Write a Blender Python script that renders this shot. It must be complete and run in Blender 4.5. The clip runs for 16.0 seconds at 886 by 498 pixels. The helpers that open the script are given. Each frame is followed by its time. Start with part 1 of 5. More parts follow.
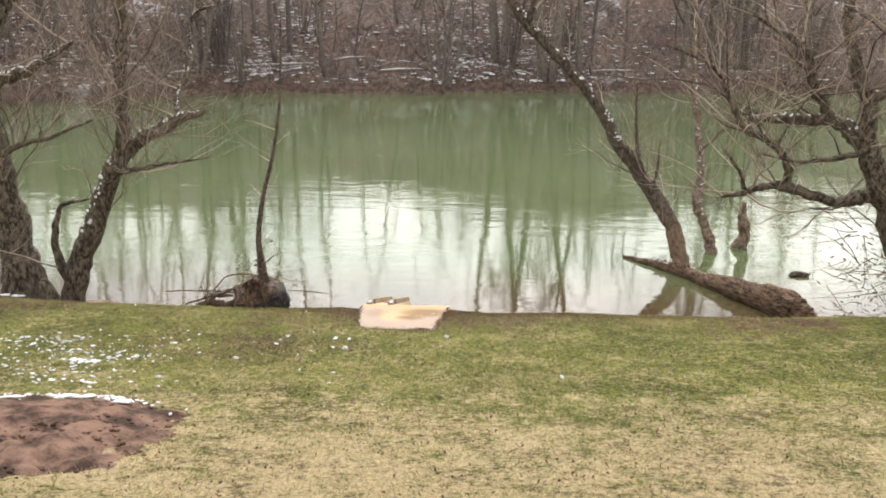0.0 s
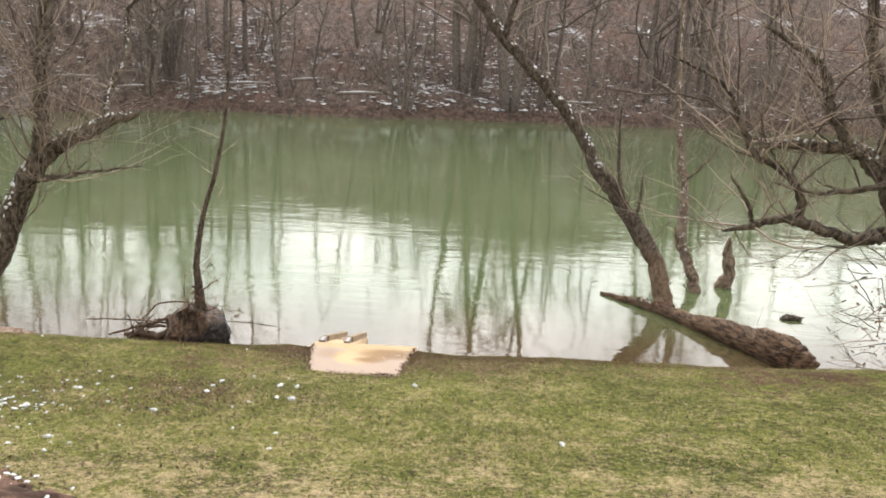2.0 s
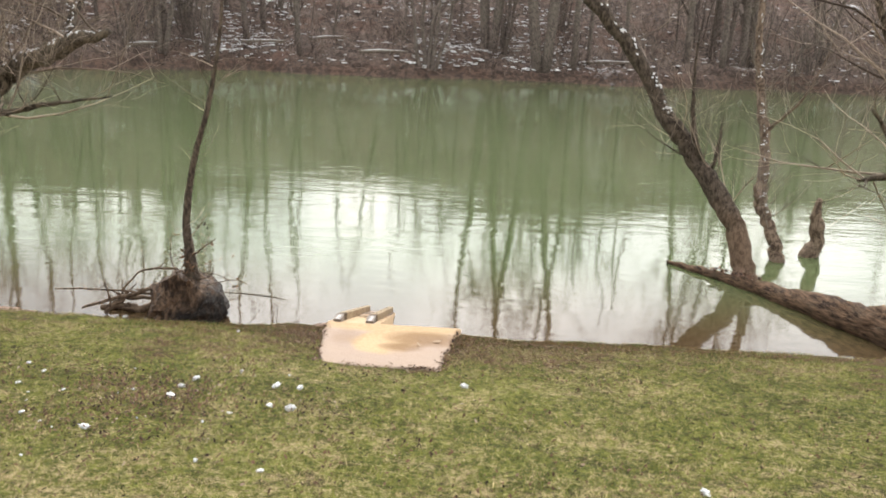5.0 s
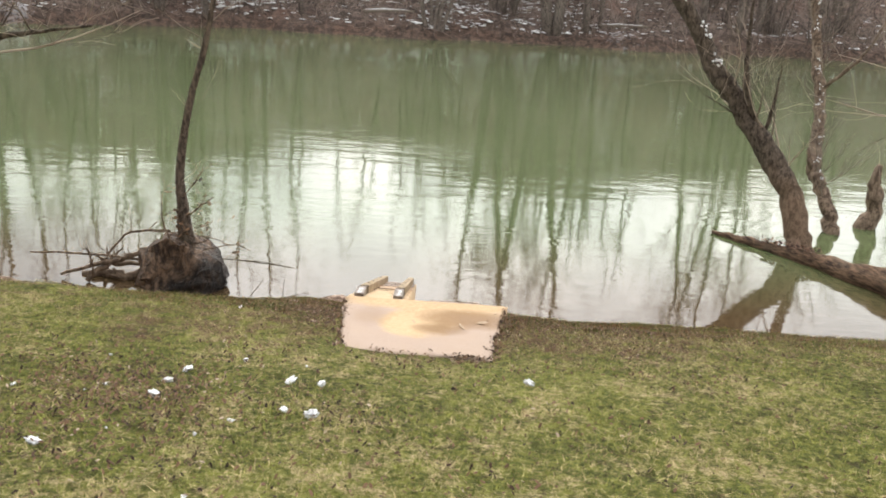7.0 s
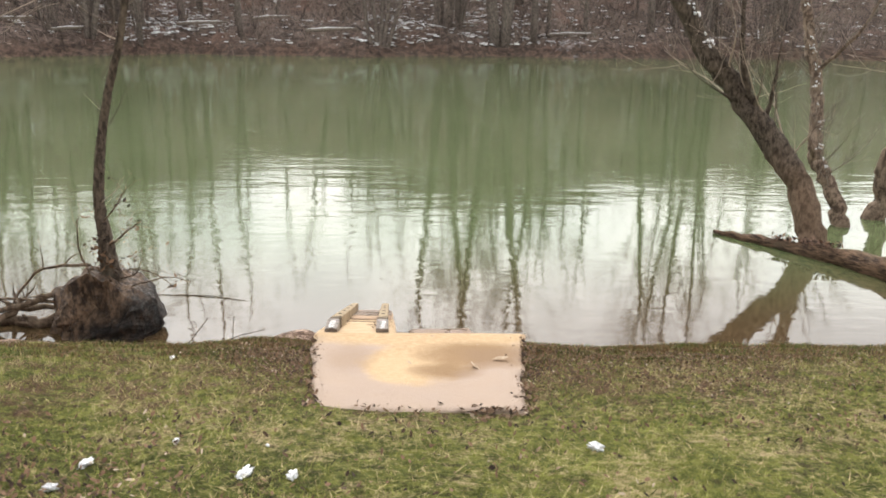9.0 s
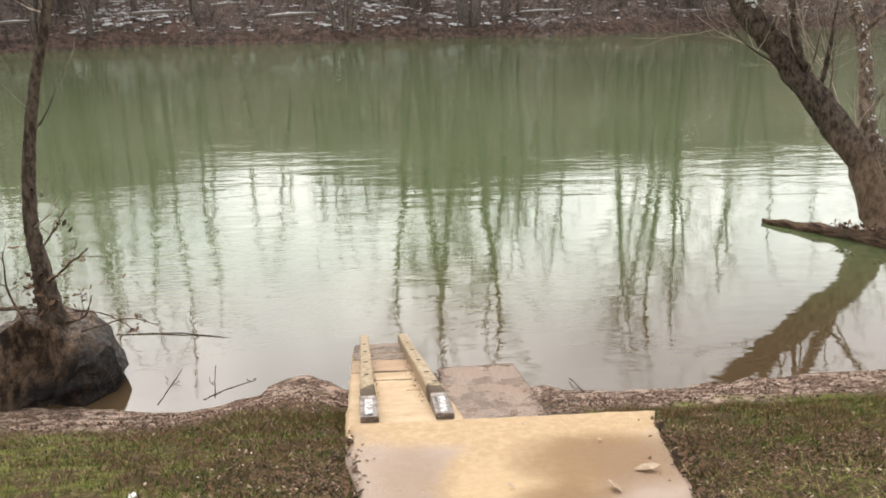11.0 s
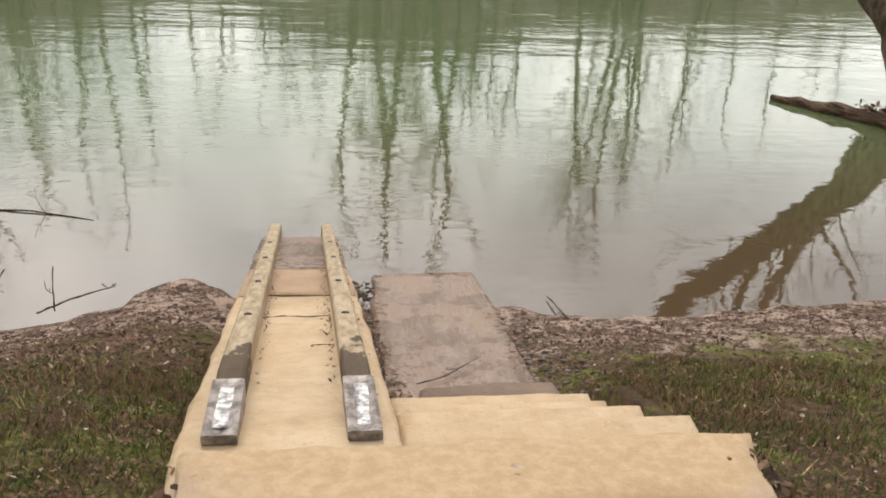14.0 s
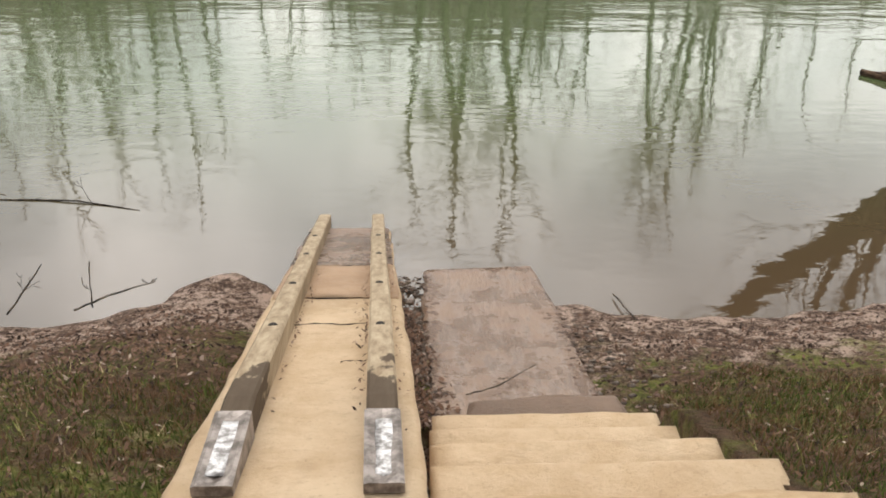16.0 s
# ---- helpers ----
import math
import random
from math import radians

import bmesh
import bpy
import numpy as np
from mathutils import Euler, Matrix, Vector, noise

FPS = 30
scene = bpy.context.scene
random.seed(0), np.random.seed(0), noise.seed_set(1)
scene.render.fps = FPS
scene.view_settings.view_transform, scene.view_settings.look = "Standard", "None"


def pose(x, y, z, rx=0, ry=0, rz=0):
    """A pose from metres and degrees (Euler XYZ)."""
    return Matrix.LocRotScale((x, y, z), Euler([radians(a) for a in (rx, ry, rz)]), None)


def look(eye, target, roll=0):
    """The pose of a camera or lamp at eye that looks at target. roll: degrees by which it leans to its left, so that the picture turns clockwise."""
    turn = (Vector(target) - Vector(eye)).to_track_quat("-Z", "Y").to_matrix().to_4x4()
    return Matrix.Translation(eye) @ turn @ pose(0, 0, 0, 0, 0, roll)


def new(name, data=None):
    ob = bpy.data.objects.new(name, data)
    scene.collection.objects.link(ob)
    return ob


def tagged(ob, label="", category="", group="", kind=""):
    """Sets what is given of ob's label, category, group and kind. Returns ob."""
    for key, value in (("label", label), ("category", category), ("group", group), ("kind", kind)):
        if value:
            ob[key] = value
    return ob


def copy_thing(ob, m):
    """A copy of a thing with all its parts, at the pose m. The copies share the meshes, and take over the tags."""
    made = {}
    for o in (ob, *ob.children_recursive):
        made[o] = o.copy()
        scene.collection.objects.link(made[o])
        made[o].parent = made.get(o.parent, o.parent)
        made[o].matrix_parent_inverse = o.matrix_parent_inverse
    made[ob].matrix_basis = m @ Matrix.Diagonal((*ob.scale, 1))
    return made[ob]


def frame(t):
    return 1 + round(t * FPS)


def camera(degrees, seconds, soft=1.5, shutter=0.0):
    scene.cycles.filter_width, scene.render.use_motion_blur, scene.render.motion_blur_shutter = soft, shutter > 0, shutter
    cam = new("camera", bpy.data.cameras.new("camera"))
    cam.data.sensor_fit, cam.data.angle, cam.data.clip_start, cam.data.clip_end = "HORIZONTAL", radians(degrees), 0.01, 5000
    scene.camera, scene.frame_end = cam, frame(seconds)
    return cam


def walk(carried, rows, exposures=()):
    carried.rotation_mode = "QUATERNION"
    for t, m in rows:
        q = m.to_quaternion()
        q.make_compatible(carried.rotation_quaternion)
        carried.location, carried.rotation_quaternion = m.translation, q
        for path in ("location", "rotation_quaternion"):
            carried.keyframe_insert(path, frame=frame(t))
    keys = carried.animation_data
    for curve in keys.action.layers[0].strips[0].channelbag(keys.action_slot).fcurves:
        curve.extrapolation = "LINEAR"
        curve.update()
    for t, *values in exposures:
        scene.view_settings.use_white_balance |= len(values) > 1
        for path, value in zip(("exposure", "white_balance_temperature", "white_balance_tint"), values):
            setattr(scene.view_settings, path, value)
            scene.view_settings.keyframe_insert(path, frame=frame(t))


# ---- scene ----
cam = camera(53.9, 16.0, soft=1.8)
PATH = [
    (0, (2.62, 1.935, 6.095), (2.496, 3.857, 5.558), -0.0),
    (0.5, (2.513, 2.404, 6.015), (2.438, 4.32, 5.447), 0.5),
    (1, (2.467, 2.869, 5.859), (2.465, 4.801, 5.343), 1.2),
    (1.5, (2.366, 3.433, 5.707), (2.423, 5.373, 5.227), 2.0),
    (2, (2.264, 3.859, 5.57), (2.248, 5.803, 5.102), 2.5),
    (2.5, (2.201, 4.28, 5.425), (2.17, 6.23, 4.978), 2.6),
    (3, (2.064, 4.861, 5.25), (1.972, 6.808, 4.806), 1.3),
    (3.5, (2.0, 5.194, 5.106), (1.803, 7.13, 4.645), -0.4),
    (4, (1.86, 5.8, 4.95), (1.61, 7.726, 4.47), -0.1),
    (4.5, (1.901, 6.276, 4.785), (1.758, 8.204, 4.27), 1.1),
    (5, (1.91, 6.677, 4.67), (1.848, 8.603, 4.134), 2.5),
    (5.2, (1.851, 6.826, 4.627), (1.818, 8.747, 4.074), 2.4),
    (7.5, (1.395, 8.531, 4.008), (1.339, 10.437, 3.403), 3.5),
    (8, (1.329, 8.892, 3.87), (1.265, 10.814, 3.321), 2.4),
    (8.5, (1.198, 9.457, 3.726), (1.179, 11.379, 3.176), 1.3),
    (9, (1.114, 9.93, 3.536), (1.165, 11.852, 2.984), 0.9),
    (11.3, (0.591, 12.106, 3.133), (0.727, 14.013, 2.547), -1.3),
    (11.5, (0.655, 12.184, 3.032), (0.82, 14.091, 2.454), -1.0),
    (12, (0.623, 12.499, 2.981), (0.829, 14.41, 2.429), -1.3),
    (12.5, (0.596, 12.962, 2.846), (0.87, 14.865, 2.295), -0.9),
    (13, (0.645, 13.38, 2.772), (0.975, 15.219, 2.059), 1.9),
    (13.5, (0.676, 13.727, 2.677), (0.99, 15.501, 1.809), 2.9),
    (14, (0.782, 13.902, 2.668), (1.021, 15.687, 1.799), 2.9),
    (14.5, (0.857, 14.096, 2.608), (0.983, 15.883, 1.72), 2.0),
    (15, (0.884, 14.255, 2.557), (1.006, 15.987, 1.565), 2.2),
    (15.5, (0.894, 14.268, 2.601), (0.986, 15.991, 1.589), 1.7),
    (16, (0.901, 14.269, 2.575), (0.982, 16.045, 1.661), 0.7),
]
walk(cam, [(t, look(eye, target, roll)) for t, eye, target, roll in PATH], [(0.0, 0.35), (5.0, 0.33), (9.0, 0.26), (11.5, 0.12), (13.0, 0.0), (14.0, -0.1), (16.0, -0.16)])

# ---- world and light: a bright overcast winter sky ----
world = bpy.data.worlds.new("overcast")
scene.world = world
world.use_nodes = True
wn, wl = world.node_tree.nodes, world.node_tree.links
wn.clear()
sky = wn.new("ShaderNodeTexSky")
sky.sky_type = "NISHITA"
sky.sun_disc = False
sky.sun_elevation, sky.sun_rotation = radians(49), radians(-18)
sky.air_density, sky.dust_density, sky.ozone_density = 1.0, 4.0, 1.0
cloud = wn.new("ShaderNodeMix")
cloud.data_type = "RGBA"
cloud.inputs[0].default_value = 0.85
# thin cloud, with an added broad glow low over the river, off the sun
coord = wn.new("ShaderNodeTexCoord")
toward = wn.new("ShaderNodeVectorMath")
toward.operation = "DOT_PRODUCT"
toward.inputs[1].default_value = (0.27, 0.9, 0.31)
wl.new(coord.outputs["Generated"], toward.inputs[0])
glow = wn.new("ShaderNodeMapRange")
glow.interpolation_type = "SMOOTHSTEP"
for i, v in enumerate((0.4, 1.0, 15.0, 33.0)):
    glow.inputs[i + 1].default_value = v
wl.new(toward.outputs["Value"], glow.inputs[0])
puffs = wn.new("ShaderNodeTexNoise")
puffs.inputs["Scale"].default_value, puffs.inputs["Detail"].default_value = 4.5, 5.0
wl.new(coord.outputs["Generated"], puffs.inputs["Vector"])
uneven = wn.new("ShaderNodeMapRange")
for i, v in enumerate((0.33, 0.67, 0.6, 1.14)):
    uneven.inputs[i + 1].default_value = v
wl.new(puffs.outputs["Fac"], uneven.inputs[0])
level = wn.new("ShaderNodeMath")
level.operation = "MULTIPLY"
wl.new(glow.outputs[0], level.inputs[0])
wl.new(uneven.outputs[0], level.inputs[1])
hue = wn.new("ShaderNodeMix")
hue.data_type = "RGBA"
hue.inputs[6].default_value, hue.inputs[7].default_value = (0.87, 0.98, 1.04, 1), (1.03, 1.0, 0.965, 1)
wl.new(uneven.outputs[0], hue.inputs[0])
# a bright lobe added to the sky round the sun lamp, whitening the near water
lobe_toward = wn.new("ShaderNodeVectorMath")
lobe_toward.operation = "DOT_PRODUCT"
lobe_toward.inputs[1].default_value = (-0.2, 0.62, 0.76)
wl.new(coord.outputs["Generated"], lobe_toward.inputs[0])
bright_lobe = wn.new("ShaderNodeMapRange")
bright_lobe.interpolation_type = "SMOOTHSTEP"
for i, v in enumerate((0.8, 1.0, 1.0, 2.2)):
    bright_lobe.inputs[i + 1].default_value = v
wl.new(lobe_toward.outputs["Value"], bright_lobe.inputs[0])
level_all = wn.new("ShaderNodeMath")
level_all.operation = "MULTIPLY"
wl.new(level.outputs[0], level_all.inputs[0])
wl.new(bright_lobe.outputs[0], level_all.inputs[1])
white = wn.new("ShaderNodeVectorMath")
white.operation = "SCALE"
wl.new(hue.outputs[2], white.inputs[0])
wl.new(level_all.outputs[0], white.inputs["Scale"])
wl.new(white.outputs[0], cloud.inputs[7])
back = wn.new("ShaderNodeBackground")
back.inputs[1].default_value = 0.1
wout = wn.new("ShaderNodeOutputWorld")
wl.new(sky.outputs[0], cloud.inputs[6])
wl.new(cloud.outputs[2], back.inputs[0])
wl.new(back.outputs[0], wout.inputs[0])
sun = new("sun", bpy.data.lights.new("sun", "SUN"))
sun.data.energy, sun.data.angle, sun.data.color = 0.6, radians(30), (1.0, 0.95, 0.88)
sun.matrix_world = look((-20, 62, 76), (0, 0, 0))
scene.view_settings.exposure = 0.0


# ---- materials ----
class Mat:
    """A small wrapper that builds a node material."""

    def __init__(self, name, rough=0.9, metal=0.0):
        self.m = bpy.data.materials.new(name)
        self.m.use_nodes = True
        self.n, self.l = self.m.node_tree.nodes, self.m.node_tree.links
        self.b = self.n["Principled BSDF"]
        self.b.inputs["Roughness"].default_value = rough
        self.b.inputs["Metallic"].default_value = metal
        if rough > 0.6:
            self.b.inputs["Specular IOR Level"].default_value = 0.2
        self.geo = self.n.new("ShaderNodeNewGeometry")

    def noise(self, scale, detail=4.0, rough=0.6, vec=None, stretch=None):
        t = self.n.new("ShaderNodeTexNoise")
        t.inputs["Scale"].default_value = scale
        t.inputs["Detail"].default_value = detail
        t.inputs["Roughness"].default_value = rough
        src = vec or self.geo.outputs["Position"]
        if stretch:
            mp = self.n.new("ShaderNodeMapping")
            mp.inputs["Scale"].default_value = stretch
            self.l.new(src, mp.inputs["Vector"])
            src = mp.outputs[0]
        self.l.new(src, t.inputs["Vector"])
        return t.outputs["Fac"]

    def ramp(self, fac, lo, hi, a=0.0, b=1.0):
        r = self.n.new("ShaderNodeMapRange")
        r.interpolation_type = "SMOOTHSTEP"
        for i, v in enumerate((lo, hi, a, b)):
            r.inputs[i + 1].default_value = v
        self.l.new(fac, r.inputs[0])
        return r.outputs[0]

    def math(self, op, a, b):
        m = self.n.new("ShaderNodeMath")
        m.operation = op
        for i, v in enumerate((a, b)):
            if isinstance(v, (int, float)):
                m.inputs[i].default_value = v
            else:
                self.l.new(v, m.inputs[i])
        return m.outputs[0]

    def mix(self, fac, a, b):
        m = self.n.new("ShaderNodeMix")
        m.data_type = "RGBA"
        for i, v in ((0, fac), (6, a), (7, b)):
            if isinstance(v, tuple):
                m.inputs[i].default_value = (*v, 1)
            elif isinstance(v, (int, float)):
                m.inputs[i].default_value = v
            else:
                self.l.new(v, m.inputs[i])
        return m.outputs[2]

    def axis(self, k):
        sp = self.n.new("ShaderNodeSeparateXYZ")
        self.l.new(self.geo.outputs["Position"], sp.inputs[0])
        return sp.outputs[k]

    def colour(self, c):
        if isinstance(c, tuple):
            self.b.inputs["Base Color"].default_value = (*c, 1)
        else:
            self.l.new(c, self.b.inputs["Base Color"])
        return self

    def bump(self, height, strength=0.5, distance=0.01):
        bp = self.n.new("ShaderNodeBump")
        bp.inputs["Strength"].default_value = strength
        bp.inputs["Distance"].default_value = distance
        self.l.new(height, bp.inputs["Height"])
        self.l.new(bp.outputs[0], self.b.inputs["Normal"])
        return self


def bark(name, dark, pale, scale=1.0, mixed=0):
    m = Mat(name, 0.92)
    f = m.noise(14 * scale, 7, 0.75, stretch=(1, 1, 0.5))
    g = m.noise(1.3 * scale, 3)
    c = m.mix(m.ramp(f, 0.4, 0.62), dark, pale)
    if mixed:
        isl = m.ramp(m.geo.outputs["Random Per Island"], 0.1, 0.9)
        c = m.mix(isl, tuple(0.75 * v for v in dark), m.mix(m.ramp(f, 0.3, 0.6), pale, tuple(mixed * v for v in pale)))
    c = m.mix(m.ramp(g, 0.5, 0.75, 0, 0.55), c, tuple(0.6 * a + 0.4 * b for a, b in zip(pale, (0.13, 0.13, 0.09))))
    m.colour(c)
    m.bump(f, 0.9, 0.03 / scale)
    return m.m


M_BARK = bark("bark_dark", (0.026, 0.02, 0.016), (0.185, 0.15, 0.115))
M_BARK_TAN = bark("bark_tan", (0.07, 0.048, 0.034), (0.22, 0.16, 0.115))


def flood_bark():
    m = Mat("flood_marked_bark", 0.92)
    f = m.noise(16, 7, 0.75, stretch=(1, 1, 0.5))
    dark = m.mix(m.ramp(f, 0.35, 0.7), (0.024, 0.018, 0.014), (0.17, 0.135, 0.105))
    tan = m.mix(m.ramp(f, 0.3, 0.7), (0.10, 0.068, 0.047), (0.27, 0.19, 0.135))
    line = m.math("ADD", m.axis(2), m.math("MULTIPLY", m.noise(2.5, 4), 1.2))
    m.colour(m.mix(m.ramp(line, 1.1, 2.2), tan, dark))
    m.bump(f, 1.0, 0.03)
    return m.m


M_FLOOD = flood_bark()
M_TWIG = bark("twig", (0.10, 0.076, 0.062), (0.40, 0.325, 0.265), 1.2, 1.25)
M_TWIG_PALE = bark("twig_pale", (0.16, 0.13, 0.105), (0.34, 0.30, 0.25), 3)
# far bark is lightened: the haze of distance is put into its colour
M_FAR = bark("bark_far", (0.085, 0.068, 0.06), (0.235, 0.197, 0.172), 0.8)
M_FAR_TWIG = bark("twig_far", (0.1, 0.08, 0.07), (0.26, 0.215, 0.19), 0.5, 1.2)
M_BRUSH = bark("brush_far", (0.06, 0.046, 0.04), (0.27, 0.213, 0.185), 0.4, 1.3)


def log_wood():
    m = Mat("weathered_log", 0.85)
    f = m.noise(10, 6, 0.7, stretch=(0.9, 0.25, 2.2))
    g = m.noise(1.5, 4)
    c = m.mix(m.ramp(f, 0.35, 0.65), (0.025, 0.016, 0.012), (0.2, 0.128, 0.082))
    c = m.mix(m.ramp(g, 0.5, 0.7, 0, 0.6), c, (0.16, 0.12, 0.085))
    m.colour(c)
    m.bump(f, 1.0, 0.05)
    return m.m


M_LOG = log_wood()


def ground_material():
    m = Mat("ground", 0.95)
    big, mid = m.noise(0.35, 3), m.noise(1.6, 4, 0.65)
    fine = m.math("ADD", m.math("MULTIPLY", m.noise(22, 6, 0.75), 0.5), m.math("MULTIPLY", m.noise(85, 5, 0.8), 0.5))
    patch = m.noise(4.5, 5, 0.7)
    yv, zv, xv = m.axis(1), m.axis(2), m.axis(0)
    patchy = m.noise(0.8, 5, 0.7)
    grass = m.mix(m.ramp(m.math("ADD", m.math("MULTIPLY", m.noise(15, 5, 0.8), 0.65), m.math("MULTIPLY", patchy, 0.35)), 0.36, 0.64), (0.04, 0.052, 0.009), (0.29, 0.295, 0.07))
    straw = m.mix(m.ramp(fine, 0.3, 0.7), (0.3, 0.225, 0.11), (0.8, 0.63, 0.38))
    dry = m.math("ADD", m.ramp(yv, 6.5, 12.5, 0.17, -0.09), m.math("ADD", m.math("MULTIPLY", mid, 0.55), m.math("MULTIPLY", patch, 0.45)))
    dry = m.math("ADD", dry, m.math("MULTIPLY", m.math("SUBTRACT", m.noise(9, 4, 0.7), 0.5), 0.4))
    dry = m.math("ADD", dry, m.math("MULTIPLY", m.math("SUBTRACT", m.noise(30, 4, 0.75), 0.5), 0.75))
    c = m.mix(m.ramp(dry, 0.4, 0.68), grass, straw)
    soil = m.math("ADD", m.math("MULTIPLY", m.noise(13, 5, 0.75), 0.7), m.math("MULTIPLY", m.noise(2.1, 3), 0.3))
    c = m.mix(m.ramp(soil, 0.51, 0.61, 0, 0.75), c, (0.05, 0.034, 0.018))
    litter = m.mix(m.ramp(fine, 0.3, 0.7), (0.034, 0.021, 0.012), (0.24, 0.142, 0.082))
    wear = m.math("ADD", m.ramp(yv, 12.9, 15.0, -0.12, 0.065), m.math("ADD", m.math("MULTIPLY", patch, 0.6), m.math("MULTIPLY", big, 0.4)))
    c = m.mix(m.ramp(wear, 0.5, 0.64), c, litter)
    mudc = m.mix(m.ramp(fine, 0.4, 0.62), (0.06, 0.036, 0.027), (0.36, 0.235, 0.165))
    frost = m.math("ADD", m.math("MULTIPLY", fine, 0.6), m.math("MULTIPLY", m.noise(7, 5, 0.7), 0.4))
    mudc = m.mix(m.ramp(frost, 0.48, 0.55, 0, 0.85), mudc, (0.72, 0.54, 0.43))
    shore = m.math("ADD", m.ramp(zv, 0.03, 0.42, 0.5, 0.0), m.math("MULTIPLY", patch, 0.5))
    c = m.mix(m.ramp(shore, 0.42, 0.62), c, mudc)
    far = m.mix(m.ramp(m.noise(2.2, 8, 0.8), 0.42, 0.6), (0.045, 0.033, 0.028), (0.215, 0.16, 0.135))
    far = m.mix(m.ramp(m.noise(0.3, 3, 0.6), 0.5, 0.7, 0, 0.6), far, (0.17, 0.095, 0.07))
    far = m.mix(m.ramp(m.math("ADD", m.noise(0.22, 3, 0.6), m.math("MULTIPLY", m.noise(3.5, 6, 0.75), 0.6)), 0.95, 0.99, 0, 0.75), far, (0.7, 0.7, 0.73))
    far = m.mix(m.ramp(m.math("ADD", zv, m.math("MULTIPLY", m.noise(0.7, 4), 0.6)), 0.6, 1.7, 0.75, 0.0), far, m.mix(m.ramp(m.noise(3, 5, 0.7), 0.4, 0.62), (0.03, 0.021, 0.017), (0.16, 0.105, 0.08)))
    c = m.mix(m.ramp(yv, 35, 40), c, far)
    m.colour(c)
    h = m.math("ADD", fine, m.math("MULTIPLY", patch, 2.0))
    m.bump(h, 1.0, 0.06)
    return m.m


M_GROUND = ground_material()


def water_material():
    m = Mat("river_water", 0.012)
    yv = m.axis(1)
    n1 = m.noise(1.1, 3, 0.55, stretch=(0.6, 1.6, 1))
    n2 = m.noise(5.0, 3, 0.6, stretch=(0.85, 1.15, 1))
    n3 = m.noise(0.16, 2, 0.5)
    n4 = m.noise(13.0, 3, 0.6, stretch=(0.8, 1.3, 1))
    h = m.math("MULTIPLY", n1, m.ramp(yv, 18.5, 27.0, 0.36, 1.0))
    h = m.math("ADD", h, m.math("MULTIPLY", n2, m.ramp(yv, 19.0, 28.0, 0.12, 0.24)))
    h = m.math("ADD", h, m.math("MULTIPLY", n4, m.ramp(yv, 19.0, 30.0, 0.022, 0.03)))
    h = m.math("MULTIPLY", h, m.ramp(n3, 0.35, 0.65, 0.4, 1.2))
    deep = m.mix(m.ramp(n3, 0.3, 0.7), (0.088, 0.116, 0.052), (0.104, 0.134, 0.063))
    shallow = (0.078, 0.051, 0.027)
    edge = m.math("ADD", yv, m.math("MULTIPLY", n3, 1.5))
    m.colour(m.mix(m.ramp(edge, 19.2, 24.5), shallow, deep))
    m.b.inputs["IOR"].default_value = 1.5
    m.bump(h, 1.0, 0.013)
    return m.m


M_WATER = water_material()


def concrete(name, base, pale, dark, wash=None, rough=0.88):
    m = Mat(name, rough)
    f, g, k, q = m.noise(70, 6, 0.8), m.noise(4.5, 6, 0.7), m.noise(1.1, 4), m.noise(24, 5, 0.7)
    c = m.mix(m.ramp(g, 0.35, 0.66), base, pale)
    c = m.mix(m.ramp(k, 0.5, 0.72, 0, 0.38), c, dark)
    c = m.mix(m.ramp(q, 0.56, 0.72, 0, 0.4), c, dark)
    c = m.mix(m.ramp(m.noise(2.6, 7, 0.72), 0.54, 0.64, 0, 0.25), c, tuple(0.85 * v for v in dark))
    c = m.mix(m.ramp(f, 0.56, 0.7, 0, 0.5), c, tuple(0.6 * v for v in dark))
    if wash:
        wob = m.math("ADD", m.math("MULTIPLY", m.math("SUBTRACT", g, 0.5), 1.3), m.math("MULTIPLY", m.math("SUBTRACT", k, 0.5), 1.6))

        def spot(cx, cy, rx_, ry_, soft, amount, col):
            """An uneven round stain."""
            u = m.math("POWER", m.math("DIVIDE", m.math("SUBTRACT", m.axis(0), cx), rx_), 2)
            v = m.math("POWER", m.math("DIVIDE", m.math("SUBTRACT", m.axis(1), cy), ry_), 2)
            d = m.math("ADD", m.math("ADD", u, v), wob)
            return m.mix(m.ramp(d, 1 - soft, 1 + soft, amount, 0.0), c, col)

        c = m.mix(m.ramp(g, 0.3, 0.7, 0.85, 1.0), c, wash)
        tan = m.mix(m.ramp(q, 0.35, 0.7), base, pale)
        c = spot(1.18, 15.58, 0.84, 0.34, 0.5, 1.0, tan)
        c = spot(1.08, 14.95, 0.36, 0.42, 0.35, 1.0, tan)
        c = spot(1.0, 14.85, 0.2, 0.3, 0.8, 0.45, tuple(1.08 * v for v in pale))
        c = spot(1.27, 14.78, 0.2, 0.15, 0.9, 0.85, dark)
        c = spot(1.48, 15.12, 0.36, 0.26, 0.9, 0.85, tuple(1.05 * v for v in dark))
        c = spot(0.68, 15.05, 0.16, 0.3, 0.9, 0.28, dark)
    m.colour(c)
    m.bump(m.math("ADD", m.math("ADD", f, q), m.math("MULTIPLY", g, 2.0)), 0.7, 0.012)
    return m


